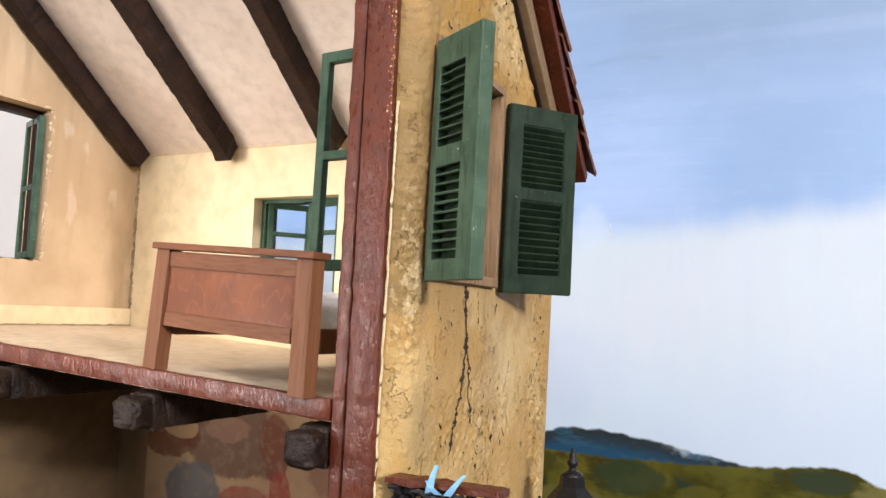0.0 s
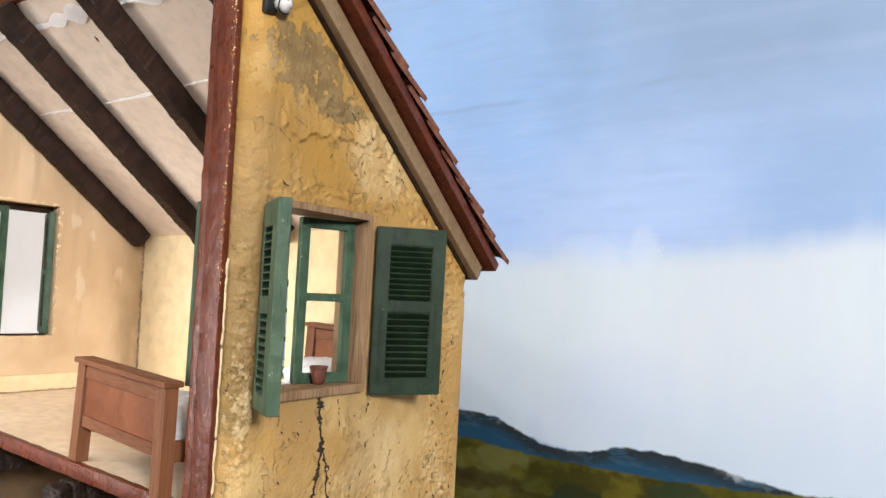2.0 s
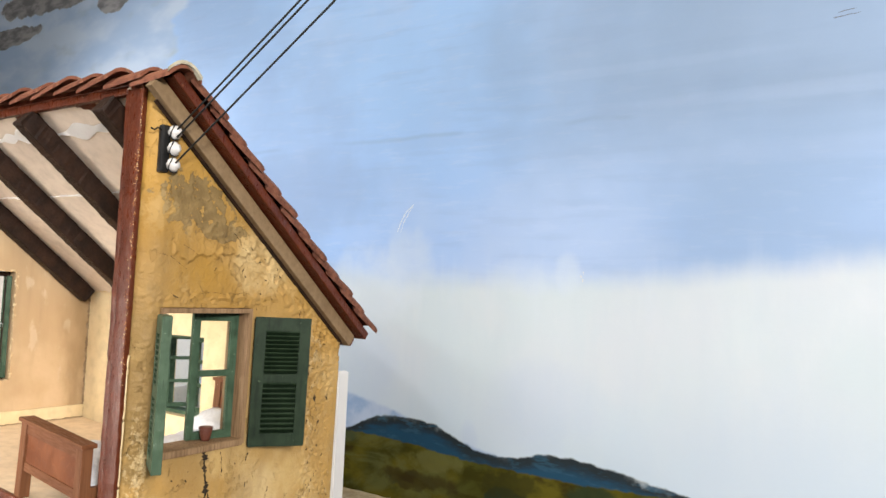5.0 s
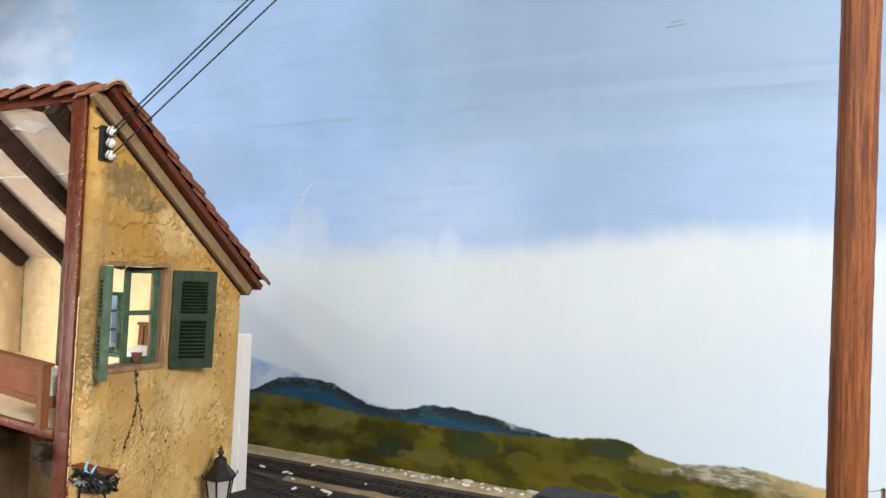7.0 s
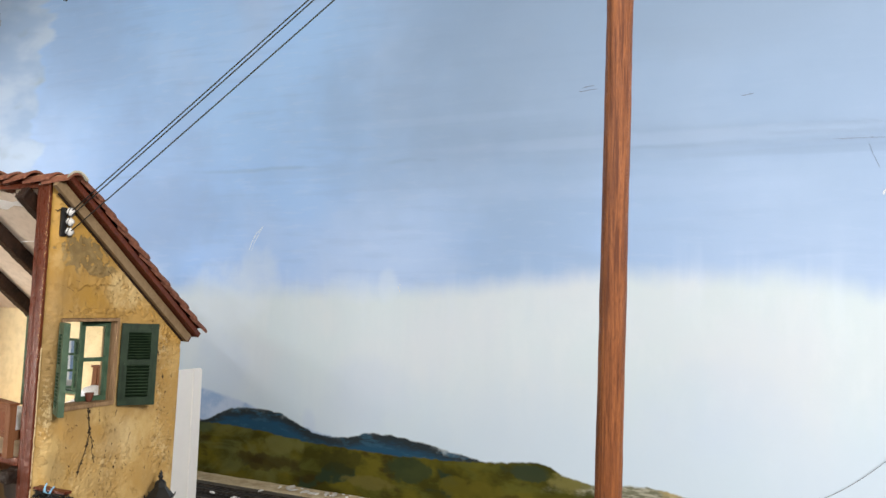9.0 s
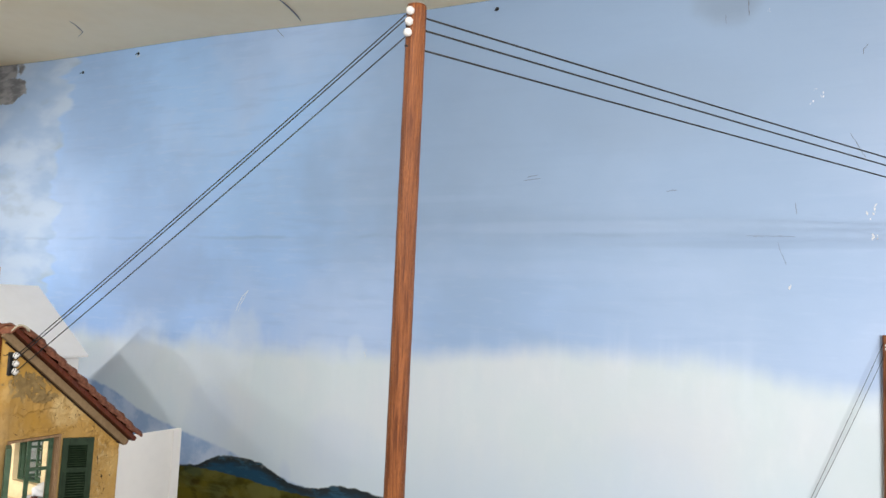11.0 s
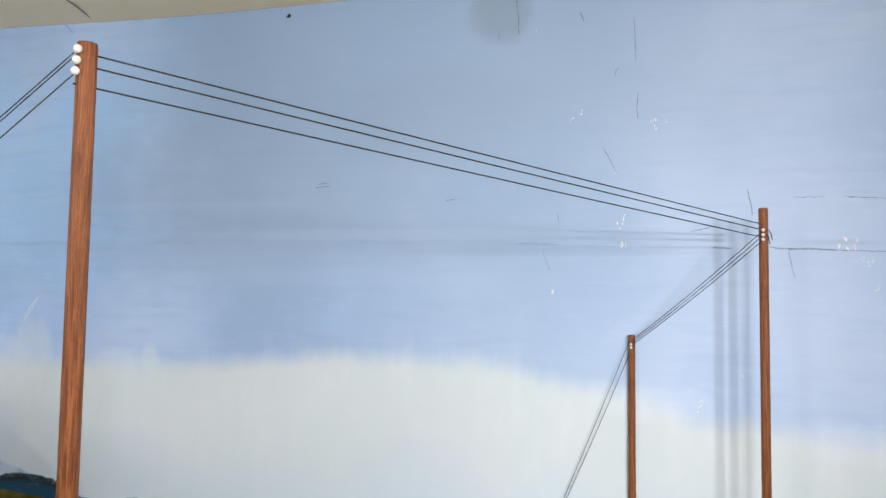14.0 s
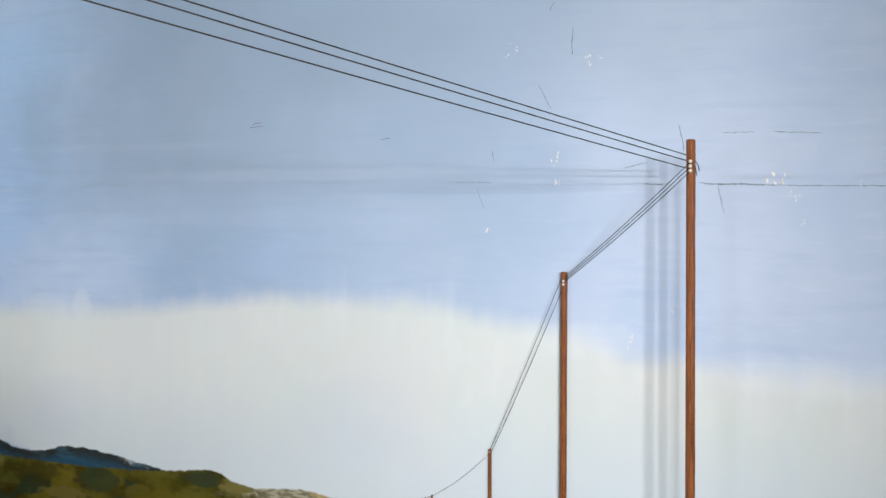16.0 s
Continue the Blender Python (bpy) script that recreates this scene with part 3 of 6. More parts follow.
IRON = plain("black_iron", (0.005, 0.005, 0.005), (0.012, 0.0115, 0.011), 80, 0.42, 0.3, specular=0.3)
WIRE = plain("dark_wire", (0.009, 0.010, 0.010), (0.018, 0.019, 0.019), 30, 0.5, 0.1)
STEEL = plain("rail_steel", (0.05, 0.043, 0.038), (0.10, 0.085, 0.072), 60, 0.45, 0.2, 0.5)
SLEEPER = plain("tarred_sleeper", (0.020, 0.017, 0.015), (0.035, 0.030, 0.026), 60, 0.8, 0.5)
BALLAST = plain("grey_ballast", (0.022, 0.021, 0.021), (0.050, 0.046, 0.042), 150, 0.9, 0.8, depth=0.004)
SANDDULL = plain("dull_sand", (0.20, 0.14, 0.085), (0.30, 0.22, 0.14), 24, 0.9, 0.5, depth=0.004)
SAND = plain("pale_sand", (0.36, 0.28, 0.17), (0.62, 0.53, 0.37), 16, 0.9, 0.5, depth=0.004)
EARTH = plain("dark_earth", (0.055, 0.048, 0.040), (0.095, 0.080, 0.062), 12, 0.9, 0.6, depth=0.004)
GREYSTONE = plain("blue_grey_stone", (0.44, 0.43, 0.41), (0.58, 0.56, 0.53), 50, 0.85, 0.5)
CHALK = plain("white_chalk_chip", (0.80, 0.80, 0.79), (0.70, 0.70, 0.69), 60, 0.85, 0.4)
CLAYPOT = plain("red_clay", (0.085, 0.022, 0.012), (0.13, 0.038, 0.020), 90, 0.6, 0.2)
LINEN = plain("grey_white_linen", (0.56, 0.57, 0.60), (0.66, 0.66, 0.68), 40, 0.9, 0.4)
LEADCAR = plain("charcoal_car_paint", (0.010, 0.010, 0.014), (0.014, 0.014, 0.019), 20, 0.45, 0.02, specular=0.15)
BLUECLOTH = plain("light_blue_ribbon", (0.20, 0.44, 0.68), (0.26, 0.52, 0.74), 90, 0.6, 0.2)
FROST = plain("frosted_lamp_glass", (0.55, 0.54, 0.50), (0.60, 0.59, 0.55), 50, 0.3, 0.05)
SCUFF = plain("grey_scuff", (0.13, 0.15, 0.18), (0.20, 0.22, 0.26), 80, 0.8, 0.1)
GLASS = clear_glass()
CRACK = plain("dark_crack", (0.016, 0.010, 0.005), (0.045, 0.028, 0.013), 200, 0.9, 0.4)

# ---- building helpers ----


def thing(name, at=(0, 0, 0), label="", category="", group="", kind="", turn=0):
    ob = new(name)
    ob.empty_display_size = 0.02
    ob.matrix_basis = pose(*at, 0, 0, turn)
    return tagged(ob, label, category, group, kind)


def part(name, bm, material, parent=None, label="", smooth=False):
    me = bpy.data.meshes.new(name)
    bmesh.ops.recalc_face_normals(bm, faces=bm.faces)
    bm.to_mesh(me)
    bm.free()
    if smooth:
        me.shade_smooth()
    me.materials.append(material)
    ob = new(name, me)
    ob.parent = parent
    return tagged(ob, label)


def slab(bm, lo, hi, bevel=0.0, m=None, wobble=0.0):
    """A box between two corners, its edges rounded."""
    lo, hi = Vector(lo), Vector(hi)
    made = bmesh.ops.create_cube(bm, size=1)["verts"]
    for v in made:
        v.co = Vector([lo[i] + (v.co[i] + 0.5) * (hi[i] - lo[i]) for i in range(3)])
        if wobble:
            v.co += Vector([random.uniform(-wobble, wobble) for _ in range(3)])
    if bevel:
        edges = list({e for v in made for e in v.link_edges})
        out = bmesh.ops.bevel(bm, geom=edges, offset=bevel, segments=2, affect="EDGES", profile=0.6)
        made = list({v for f in out["faces"] for v in f.verts} | {v for v in made if v.is_valid})
    if m is not None:
        bmesh.ops.transform(bm, matrix=m, verts=made)
    return bm


def boxed(lo, hi, bevel=0.0, m=None, wobble=0.0):
    return slab(bmesh.new(), lo, hi, bevel, m, wobble)


def rod(bm, a, b, ra, rb=None, sides=12, caps=True):
    """A round bar from a to b."""
    a, b, rb = Vector(a), Vector(b), ra if rb is None else rb
    q = (b - a).to_track_quat("Z", "Y")
    rings = []
    for p, r in ((a, ra), (b, rb)):
        rings.append([bm.verts.new(p + q @ Vector((r * math.cos(k * math.tau / sides), r * math.sin(k * math.tau / sides), 0))) for k in range(sides)])
    for k in range(sides):
        bm.faces.new((rings[0][k], rings[0][(k + 1) % sides], rings[1][(k + 1) % sides], rings[1][k]))
    if caps:
        bm.faces.new(rings[0][::-1])
        bm.faces.new(rings[1])
    return bm


def lathe(bm, profile, sides=16, at=(0, 0, 0), m=None):
    """Turn a profile of (radius, height) about the z axis."""
    m = m or Matrix.Translation(at)
    rings = [[bm.verts.new(m @ Vector((r * math.cos(k * math.tau / sides), r * math.sin(k * math.tau / sides), h))) for k in range(sides)] for r, h in profile]
    for lo, hi in zip(rings, rings[1:]):
        for k in range(sides):
            bm.faces.new((lo[k], lo[(k + 1) % sides], hi[(k + 1) % sides], hi[k]))
    bm.faces.new(rings[0][::-1])
    bm.faces.new(rings[-1])
    return bm


def tube(bm, points, radius, sides=6):
    """A bent bar through points."""
    points = [Vector(p) for p in points]
    rings = []
    for i, p in enumerate(points):
        d = points[min(i + 1, len(points) - 1)] - points[max(i - 1, 0)]
        q = d.to_track_quat("Z", "Y")
        rings.append([bm.verts.new(p + q @ Vector((radius * math.cos(k * math.tau / sides), radius * math.sin(k * math.tau / sides), 0))) for k in range(sides)])
    for lo, hi in zip(rings, rings[1:]):
        for k in range(sides):
            bm.faces.new((lo[k], lo[(k + 1) % sides], hi[(k + 1) % sides], hi[k]))
    bm.faces.new(rings[0][::-1])
    bm.faces.new(rings[-1])
    return bm


def perforated(us, vs, holes, place):
    """One solid board over a grid of cells, with the cells in holes left open; place(u, v, side) gives the corners."""
    bm = bmesh.new()
    front = [[bm.verts.new(place(u, v, 0)) for v in vs] for u in us]
    back = [[bm.verts.new(place(u, v, 1)) for v in vs] for u in us]
    nu, nv = len(us) - 1, len(vs) - 1

    def solid(i, j):
        return 0 <= i < nu and 0 <= j < nv and (i, j) not in holes

    for i in range(nu):
        for j in range(nv):
            if not solid(i, j):
                continue
            for g in (front, back):
                bm.faces.new((g[i][j], g[i + 1][j], g[i + 1][j + 1], g[i][j + 1]))
            for di, dj, a, b in ((-1, 0, (i, j), (i, j + 1)), (1, 0, (i + 1, j), (i + 1, j + 1)), (0, -1, (i, j), (i + 1, j)), (0, 1, (i, j + 1), (i + 1, j + 1))):
                if not solid(i + di, j + dj):
                    bm.faces.new((front[a[0]][a[1]], front[b[0]][b[1]], back[b[0]][b[1]], back[a[0]][a[1]]))
    for v in [v for v in bm.verts if not v.link_faces]:
        bm.verts.remove(v)
    bmesh.ops.recalc_face_normals(bm, faces=bm.faces)
    return bm


# ---- the room and the painted wall ----
WALL_Y = 1.975
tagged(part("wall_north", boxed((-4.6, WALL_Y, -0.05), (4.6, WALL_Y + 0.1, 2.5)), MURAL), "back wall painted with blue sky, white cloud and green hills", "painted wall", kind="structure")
# unseen walls, added to close the room; their grey sets the bounce
tagged(part("wall_south", boxed((-4.6, -4.3, -0.05), (4.6, -4.2, 2.5)), ROOMWALL), "unseen grey wall added behind the display", "wall", kind="structure")
tagged(part("wall_west", boxed((-4.7, -4.2, -0.05), (-4.602, WALL_Y, 2.5)), ROOMWALL), "unseen grey end wall added to close the room", "wall", kind="structure")
tagged(part("wall_east", boxed((4.602, -4.2, -0.05), (4.7, WALL_Y, 2.5)), ROOMWALL), "unseen grey end wall added to close the room", "wall", kind="structure")
tagged(part("ground", boxed((-4.6, -4.2, -0.1), (4.6, WALL_Y, 0.0)), EARTH), "brown earth-coloured ground of the diorama", "ground", kind="structure")


def sloping_ceiling():
    bm = bmesh.new()
    n = 40
    lower, upper = [], []
    for i in range(n + 1):
        x = -4.6 + 9.2 * i / n
        z = 2.052 - 0.028 * (x - 0.35) + 0.006 * math.sin(x * 3.1)
        lower.append([bm.verts.new((x, y, z)) for y in (WALL_Y - 0.002, -4.2)])
        upper.append([bm.verts.new((x, y, 2.6)) for y in (WALL_Y - 0.002, -4.2)])
    for i in range(n):
        bm.faces.new((lower[i][0], lower[i][1], lower[i + 1][1], lower[i + 1][0]))
        bm.faces.new((upper[i][0], upper[i + 1][0], upper[i + 1][1], upper[i][1]))
    return bm


tagged(part("ceiling", sloping_ceiling(), CEILING), "cream painted sloping ceiling above the wall", "ceiling", kind="structure")

# ---- the cut-open house ----
X_OUT, X_IN = -0.192, -0.217          # faces of the gable wall
X_LEFT = -0.660                       # inner face of the other end wall
CUT, Y_BACK, Y_OUT = 0.3475, 0.585, 0.620
Z_FLOOR = 0.458
WIN_Y0, WIN_Y1, WIN_Z0, WIN_Z1 = 0.366, 0.476, 0.521, 0.655
SLOPE = 0.79


def under(y):
    """Height of the roof's underside."""
    return 0.853 - SLOPE * (y - 0.345)


house = thing("house", (-0.43, 0.49, 0), "cut-open model house with ochre plaster gable and clay tile roof", "model house")
HOUSE_AT = Matrix.Translation((0.43, -0.49, 0))


FALL = -0.058                         # slope of the upper floor along the house


def settled(p):
    """The old house is out of true: the gable leans out, is skewed to the cut, and the upper floor slopes towards it."""
    k = min(1, max(0, (p[0] + 0.46) / 0.22))
    level = min(1, max(0, (p[2] - 0.40) / 0.015), max(0, (0.505 - p[2]) / 0.020)) if p[0] < -0.2125 and p[1] < Y_BACK + 0.05 else 0
    return Vector((p[0] + k * (0.020 * (p[2] - 0.56) - 0.048 * (p[1] - CUT)), p[1], p[2] + max(0, level) * FALL * (p[0] + 0.32)))


def house_part(name, bm, material, parent=None, label="", smooth=False):
    for v in bm.verts:
        v.co = settled(v.co)
    ob = part(name, bm, material, parent or house, label, smooth)
    ob.matrix_parent_inverse = HOUSE_AT if parent is None else Matrix()
    return ob


def ledge(v, at, soft):
    return min(1, max(0, (v - at) / soft + 0.5))


def blocks(y, z, size, seed):
    """Distances to the two nearest of a field of scattered points, and those points: angular lumps of broken plaster."""
    far, near = noise.voronoi(Vector((y / size + 0.35 * noise.noise((y * 400, z * 400, seed)), z / size, seed)))
    return far[:2], near[:2]


def plaster_relief(y, z):
    """How far the plaster stands out: trowelled facets, flaked ledges, crumbs, pits and lumps along the cut edge."""
    d = 0.0004 * noise.noise((y * 14, z * 14, 0)) + 0.00006 * noise.noise((y * 90, z * 90, 3))
    d += 0.0008 * ledge(noise.noise((y * 19, z * 16, 31)) + 0.40 * noise.noise((y * 110, z * 110, 33)), 0.25, 0.05) * ledge(noise.noise((y * 11, z * 11, 77)), 0.12, 0.3)
    # the flake that hangs over under the peeled patch, with its broken rim
    rim = 0.702 + 0.010 * noise.noise((y * 60, 2, 9)) + 0.10 * max(0, y - 0.40) + 0.004 * noise.noise((y * 210, 4, 9))
    d += 0.0024 * max(0, 1 - abs(z - rim) / 0.018) * ledge(z, rim, 0.002) * (0.375 < y < 0.478)
    low = max(0, 1 - math.dist((y * 0.8, z), (0.362, 0.418)) / 0.075) ** 0.7
    side = min(1, max(0, (y - 0.550) / 0.025)) * min(1, max(0, (0.617 - y) / 0.008))
    field = max(low, side, 0.9 * max(0, 1 - math.dist((y, z), (0.487, 0.712)) / 0.045))
    # raised crumbs and the scars between them
    (f1, f2), (at, _) = blocks(y * 1.15, z, 0.0042, 7)
    chip = noise.cell(at * 3.1)
    rise = min(1, (f2 - f1) * 6)
    d += field * rise * (0.0009 * ledge(chip, 0.45, 0.1) - 0.0011 * ledge(-chip, 0.60, 0.1))
    dot = noise.noise((y * 420, z * 330, 17))
    d -= 0.0018 * (0.15 + 0.85 * field) * ledge(dot, 0.48, 0.12) * ledge(noise.noise((y * 42, z * 42, 61)), 0.08, 0.25)
    # crumbled plaster along the cut
    edge = max(0, 1 - (y - CUT) / 0.022) * (0.12 + 0.88 * (0.50 < z < 0.70))
    d += edge * 0.0013 * (noise.noise((y * 130, z * 75, 11)) + 0.9 * noise.noise((y * 330, z * 240, 12)) + 0.2)
    broken = min(1, 2 * max(0, 1 - abs(y - 0.3575) / 0.011)) * min(1, max(0, (z - 0.455) / 0.015), max(0, (0.625 - z) / 0.02))
    if broken:
        (f1, f2), (at, _) = blocks(y, z * 0.8, 0.0040, 23)
        d += broken * (0.0022 * min(1, (f2 - f1) * 6) * (0.3 + 0.7 * abs(noise.cell(at * 2.3))) - 0.0012)
    lip = max(0, 1 - abs(z - (WIN_Z1 + 0.009)) / 0.009) * (y < 0.52)
    d += lip * 0.0022 * (noise.noise((y * 120, z * 160, 5)) + 0.5 * noise.noise((y * 330, z * 330, 6)) + 0.1)
    verge = max(0, 1 - abs(under(y) - 0.040 - z) / 0.022) * (y > 0.47)
    d -= verge * 0.0024 * ledge(noise.noise((y * 190, z * 120, 51)), 0.12, 0.15)
    turn = max(0, (WIN_Y0 - y) / (WIN_Y0 - CUT))
    return d - 0.0125 * turn ** 2.4


def gable_skin():
    bm = bmesh.new()
    step = 0.0012

    def fill(a, b):
        n = max(1, round((b - a) / step))
        return [a + (b - a) * i / n for i in range(n)]

    ys = fill(CUT, WIN_Y0) + fill(WIN_Y0, WIN_Y1) + fill(WIN_Y1, Y_OUT) + [Y_OUT]
    n0, n1, n2 = 136, 112, 165
    rows = []
    for y in ys:
        top = under(y) - 0.001
        mid = WIN_Z1 if y <= WIN_Y1 + 1e-6 else WIN_Z0 + (top - WIN_Z0) * (WIN_Z1 - WIN_Z0) / (under(WIN_Y1) - 0.001 - WIN_Z0)
        zs = [0.0] + [0.36 + (WIN_Z0 - 0.36) * i / n0 for i in range(n0)]
        zs += [WIN_Z0 + (mid - WIN_Z0) * i / n1 for i in range(n1)] + [mid + (top - mid) * i / n2 for i in range(n2 + 1)]
        rows.append(zs)
    outer = [[bm.verts.new((X_OUT + plaster_relief(y, z), y, z)) for z in zs] for y, zs in zip(ys, rows)]
    inner = [[bm.verts.new((X_IN, y, z)) for z in zs] for y, zs in zip(ys, rows)]
    w0, w1 = ys.index(WIN_Y0), min(range(len(ys)), key=lambda i: abs(ys[i] - WIN_Y1))
    h0, h1 = 1 + n0, 1 + n0 + n1
    nz, ny = len(rows[0]) - 1, len(ys) - 1

    def solid(i, j):
        return 0 <= i < ny and 0 <= j < nz and not (w0 <= i < w1 and h0 <= j < h1)

    for i in range(ny):
        for j in range(nz):
            if not solid(i, j):
                continue
            for g, flip in ((outer, False), (inner, True)):
                q = (g[i][j], g[i + 1][j], g[i + 1][j + 1], g[i][j + 1])
                bm.faces.new(q[::-1] if flip else q)
            for di, dj, a, b in ((-1, 0, (i, j), (i, j + 1)), (1, 0, (i + 1, j), (i + 1, j + 1)), (0, -1, (i, j), (i + 1, j)), (0, 1, (i, j + 1), (i + 1, j + 1))):
                if not solid(i + di, j + dj):
                    bm.faces.new((outer[a[0]][a[1]], outer[b[0]][b[1]], inner[b[0]][b[1]], inner[a[0]][a[1]]))
    return bm


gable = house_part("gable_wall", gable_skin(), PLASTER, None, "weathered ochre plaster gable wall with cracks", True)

# inner lining of the gable, back wall with its window opening, end wall with its window opening


def pierced(axis, at, thick, u0, u1, v0, v1, top, hole):
    """A wall across one axis, with one opening through it; top(u) is its upper edge."""
    a0, a1, b0, b1 = hole

    def place(u, v, side):
        w = at + thick * side
        v = top(u) if v == v1 else v
        return (w, u, v) if axis == "x" else (u, w, v)

    return perforated([u0, a0, a1, u1], [v0, b0, b1, v1], {(1, 1)}, place)


BW = (-0.500, -0.398, 0.505, 0.6085)
LW = (0.388, 0.478, 0.537, 0.682)
house_part("back_wall", pierced("y", Y_BACK, Y_OUT - Y_BACK, X_LEFT, X_IN - 0.001, Z_FLOOR - 0.012, 0.9, lambda u: 0.662, BW), INNER, None, "cream painted inner back wall")
house_part("end_wall", pierced("x", X_LEFT, -0.03, CUT, Y_OUT, Z_FLOOR - 0.013, 0.9, lambda u: under(u) - 0.004 if u < 0.6 else 0.63, LW), INNER_DULL, None, "buff painted inner end wall")
house_part("lining", pierced("x", X_IN - 0.0008, -0.003, CUT + 0.010, Y_BACK, Z_FLOOR, 0.9, lambda u: under(u) - 0.006, (WIN_Y0, WIN_Y1, WIN_Z0, WIN_Z1)), INNER, None, "cream paint on the inside of the gable")
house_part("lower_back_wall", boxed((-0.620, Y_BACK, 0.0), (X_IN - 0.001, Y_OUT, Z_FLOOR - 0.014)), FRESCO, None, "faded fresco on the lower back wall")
house_part("lower_back_wall", boxed((X_LEFT, Y_BACK, 0.0), (-0.6205, Y_OUT, Z_FLOOR - 0.014)), DIM, None, "brown lower wall, darkened for the dim room")
house_part("lower_end_wall", boxed((X_LEFT - 0.03, CUT, 0.0), (X_LEFT, Y_OUT, Z_FLOOR - 0.014)), DIM, None, "dark brown lower end wall, darkened for the dim room")
house_part("floor_slab", boxed((X_LEFT, CUT + 0.002, Z_FLOOR - 0.012), (X_IN - 0.005, Y_BACK - 0.001, Z_FLOOR), 0.001), FLOOR, None, "pale upper floor")
house_part("skirting", boxed((X_LEFT + 0.0005, CUT + 0.004, Z_FLOOR + 0.0005), (X_LEFT + 0.003, Y_BACK - 0.001, Z_FLOOR + 0.018)), INNER)


def ragged_line(points, radius, rough, seed):
    """A thin uneven ridge of filler along a line."""
    bm = bmesh.new()
    pts = []
    for a, b in zip(points, points[1:]):
        a, b = Vector(a), Vector(b)
        n = max(2, int((b - a).length / 0.003))
        pts += [a.lerp(b, i / n) for i in range(n)]
    pts.append(Vector(points[-1]))
    tube(bm, [p + Vector([rough * noise.noise((i * 0.37, seed, k)) for k in range(3)]) for i, p in enumerate(pts)], radius, 6)
    for v in bm.verts:
        q = v.co * 240
        v.co += Vector((noise.noise(q), noise.noise(q + Vector((5, 0, 0))), noise.noise(q + Vector((0, 5, 0))))) * radius * 0.8
    return bm


def lumpy_bar(lo, hi, cuts, wobble, axis):
    """A bar whose faces are uneven with thick paint."""
    bm = bmesh.new()
    slab(bm, lo, hi, min(h - l for l, h in zip(lo, hi)) * 0.12)
    a, b = lo[axis], hi[axis]
    for i in range(1, cuts):
        co, no = [0, 0, 0], [0, 0, 0]
        co[axis], no[axis] = a + (b - a) * i / cuts, 1
        bmesh.ops.bisect_plane(bm, geom=bm.verts[:] + bm.edges[:] + bm.faces[:], plane_co=co, plane_no=no)
    for v in bm.verts:
        k = v.co * 170
        v.co += Vector((noise.noise(k), noise.noise(k + Vector((9, 0, 0))), noise.noise(k + Vector((0, 9, 0))))) * wobble
    return bm


for lo, hi, label in (((-0.2224, CUT - 0.0060, 0.0), (-0.2046, CUT - 0.0005, 0.858), "red oxide painted cut edge of the gable"), ((-0.2326, CUT - 0.0036, 0.0), (-0.2242, CUT + 0.008, 0.850), "red oxide painted cut edge strip")):
    bm = lumpy_bar(lo, hi, 150, 0.0007, 2)
    for v in bm.verts:
        v.co.x -= 0.010 * (v.co.z - 0.56)
    house_part("cut_edge", bm, OXIDE, None, label, True)
house_part("cut_edge", lumpy_bar((X_LEFT - 0.03, CUT - 0.004, Z_FLOOR - 0.0105), (-0.2325, CUT + 0.0015, Z_FLOOR + 0.001), 60, 0.0006, 0), OXIDE, None, "red oxide painted floor edge", True)
house_part("cut_edge", lumpy_bar((X_LEFT - 0.04, CUT - 0.0045, 0.8440), (-0.2335, CUT + 0.0025, 0.8515), 60, 0.0006, 0), OXIDE, None, "red oxide painted roof edge", True)

house_part("plaster_lip", ragged_line([(X_LEFT - 0.002, LW[1] + 0.0015, LW[2] - 0.004), (X_LEFT - 0.002, LW[1] + 0.0015, LW[3] + 0.002), (X_LEFT - 0.002, LW[0], LW[3] + 0.002)], 0.0019, 0.0022, 2), LIP, None, "ragged pale plaster about the end window", True)
house_part("plaster_lip", ragged_line([(X_LEFT - 0.002, LW[0], LW[2] - 0.001), (X_LEFT - 0.002, LW[1] + 0.001, LW[2] - 0.001)], 0.0016, 0.0012, 4), LIP, None, "ragged pale plaster under the end window", True)
house_part("corner_filler", ragged_line([(X_LEFT + 0.0005, Y_BACK - 0.0005, Z_FLOOR), (X_LEFT + 0.0005, Y_BACK - 0.0005, 0.658)], 0.0017, 0.0016, 6), FILLER, None, "crumbly brown filler in the corner", True)
house_part("corner_filler", ragged_line([(X_LEFT + 0.003, Y_BACK - 0.001, 0.660), (X_IN - 0.006, Y_BACK - 0.001, 0.660)], 0.0012, 0.0012, 8), LIP, None, "pale filler under the lining card", True)
house_part("corner_filler", ragged_line([(X_LEFT + 0.004, CUT + 0.006, Z_FLOOR + 0.0006), (X_LEFT + 0.004, Y_BACK - 0.002, Z_FLOOR + 0.0006)], 0.0009, 0.0008, 9), FILLER, None, "brown gap along the floor edge", True)

crumbs = bmesh.new()
rag = random.Random(3)
for k in range(1500):
    z = 0.585 + 0.268 * rag.random() ** 0.8
    r = rag.uniform(0.0002, 0.0006)
    made = bmesh.ops.create_icosphere(crumbs, subdivisions=1, radius=r)["verts"]
    c = Vector((-0.2047 - 0.010 * (z - 0.56) - 0.0070 * rag.random() ** 1.6 * (0.6 + 0.8 * noise.noise((z * 70, 1, 1))), CUT - 0.0060 + rag.uniform(0.0, 0.0015), z))
    for v in made:
        v.co = c + Vector((v.co.x * rag.uniform(0.7, 1.3), v.co.y * rag.uniform(0.6, 1.1), v.co.z * rag.uniform(0.8, 2.0)))
tagged(house_part("crumbled_edge", crumbs, CRUMB, None, "crumbled ochre and red plaster along the cut edge"), kind="stuff")
bm = bmesh.new()
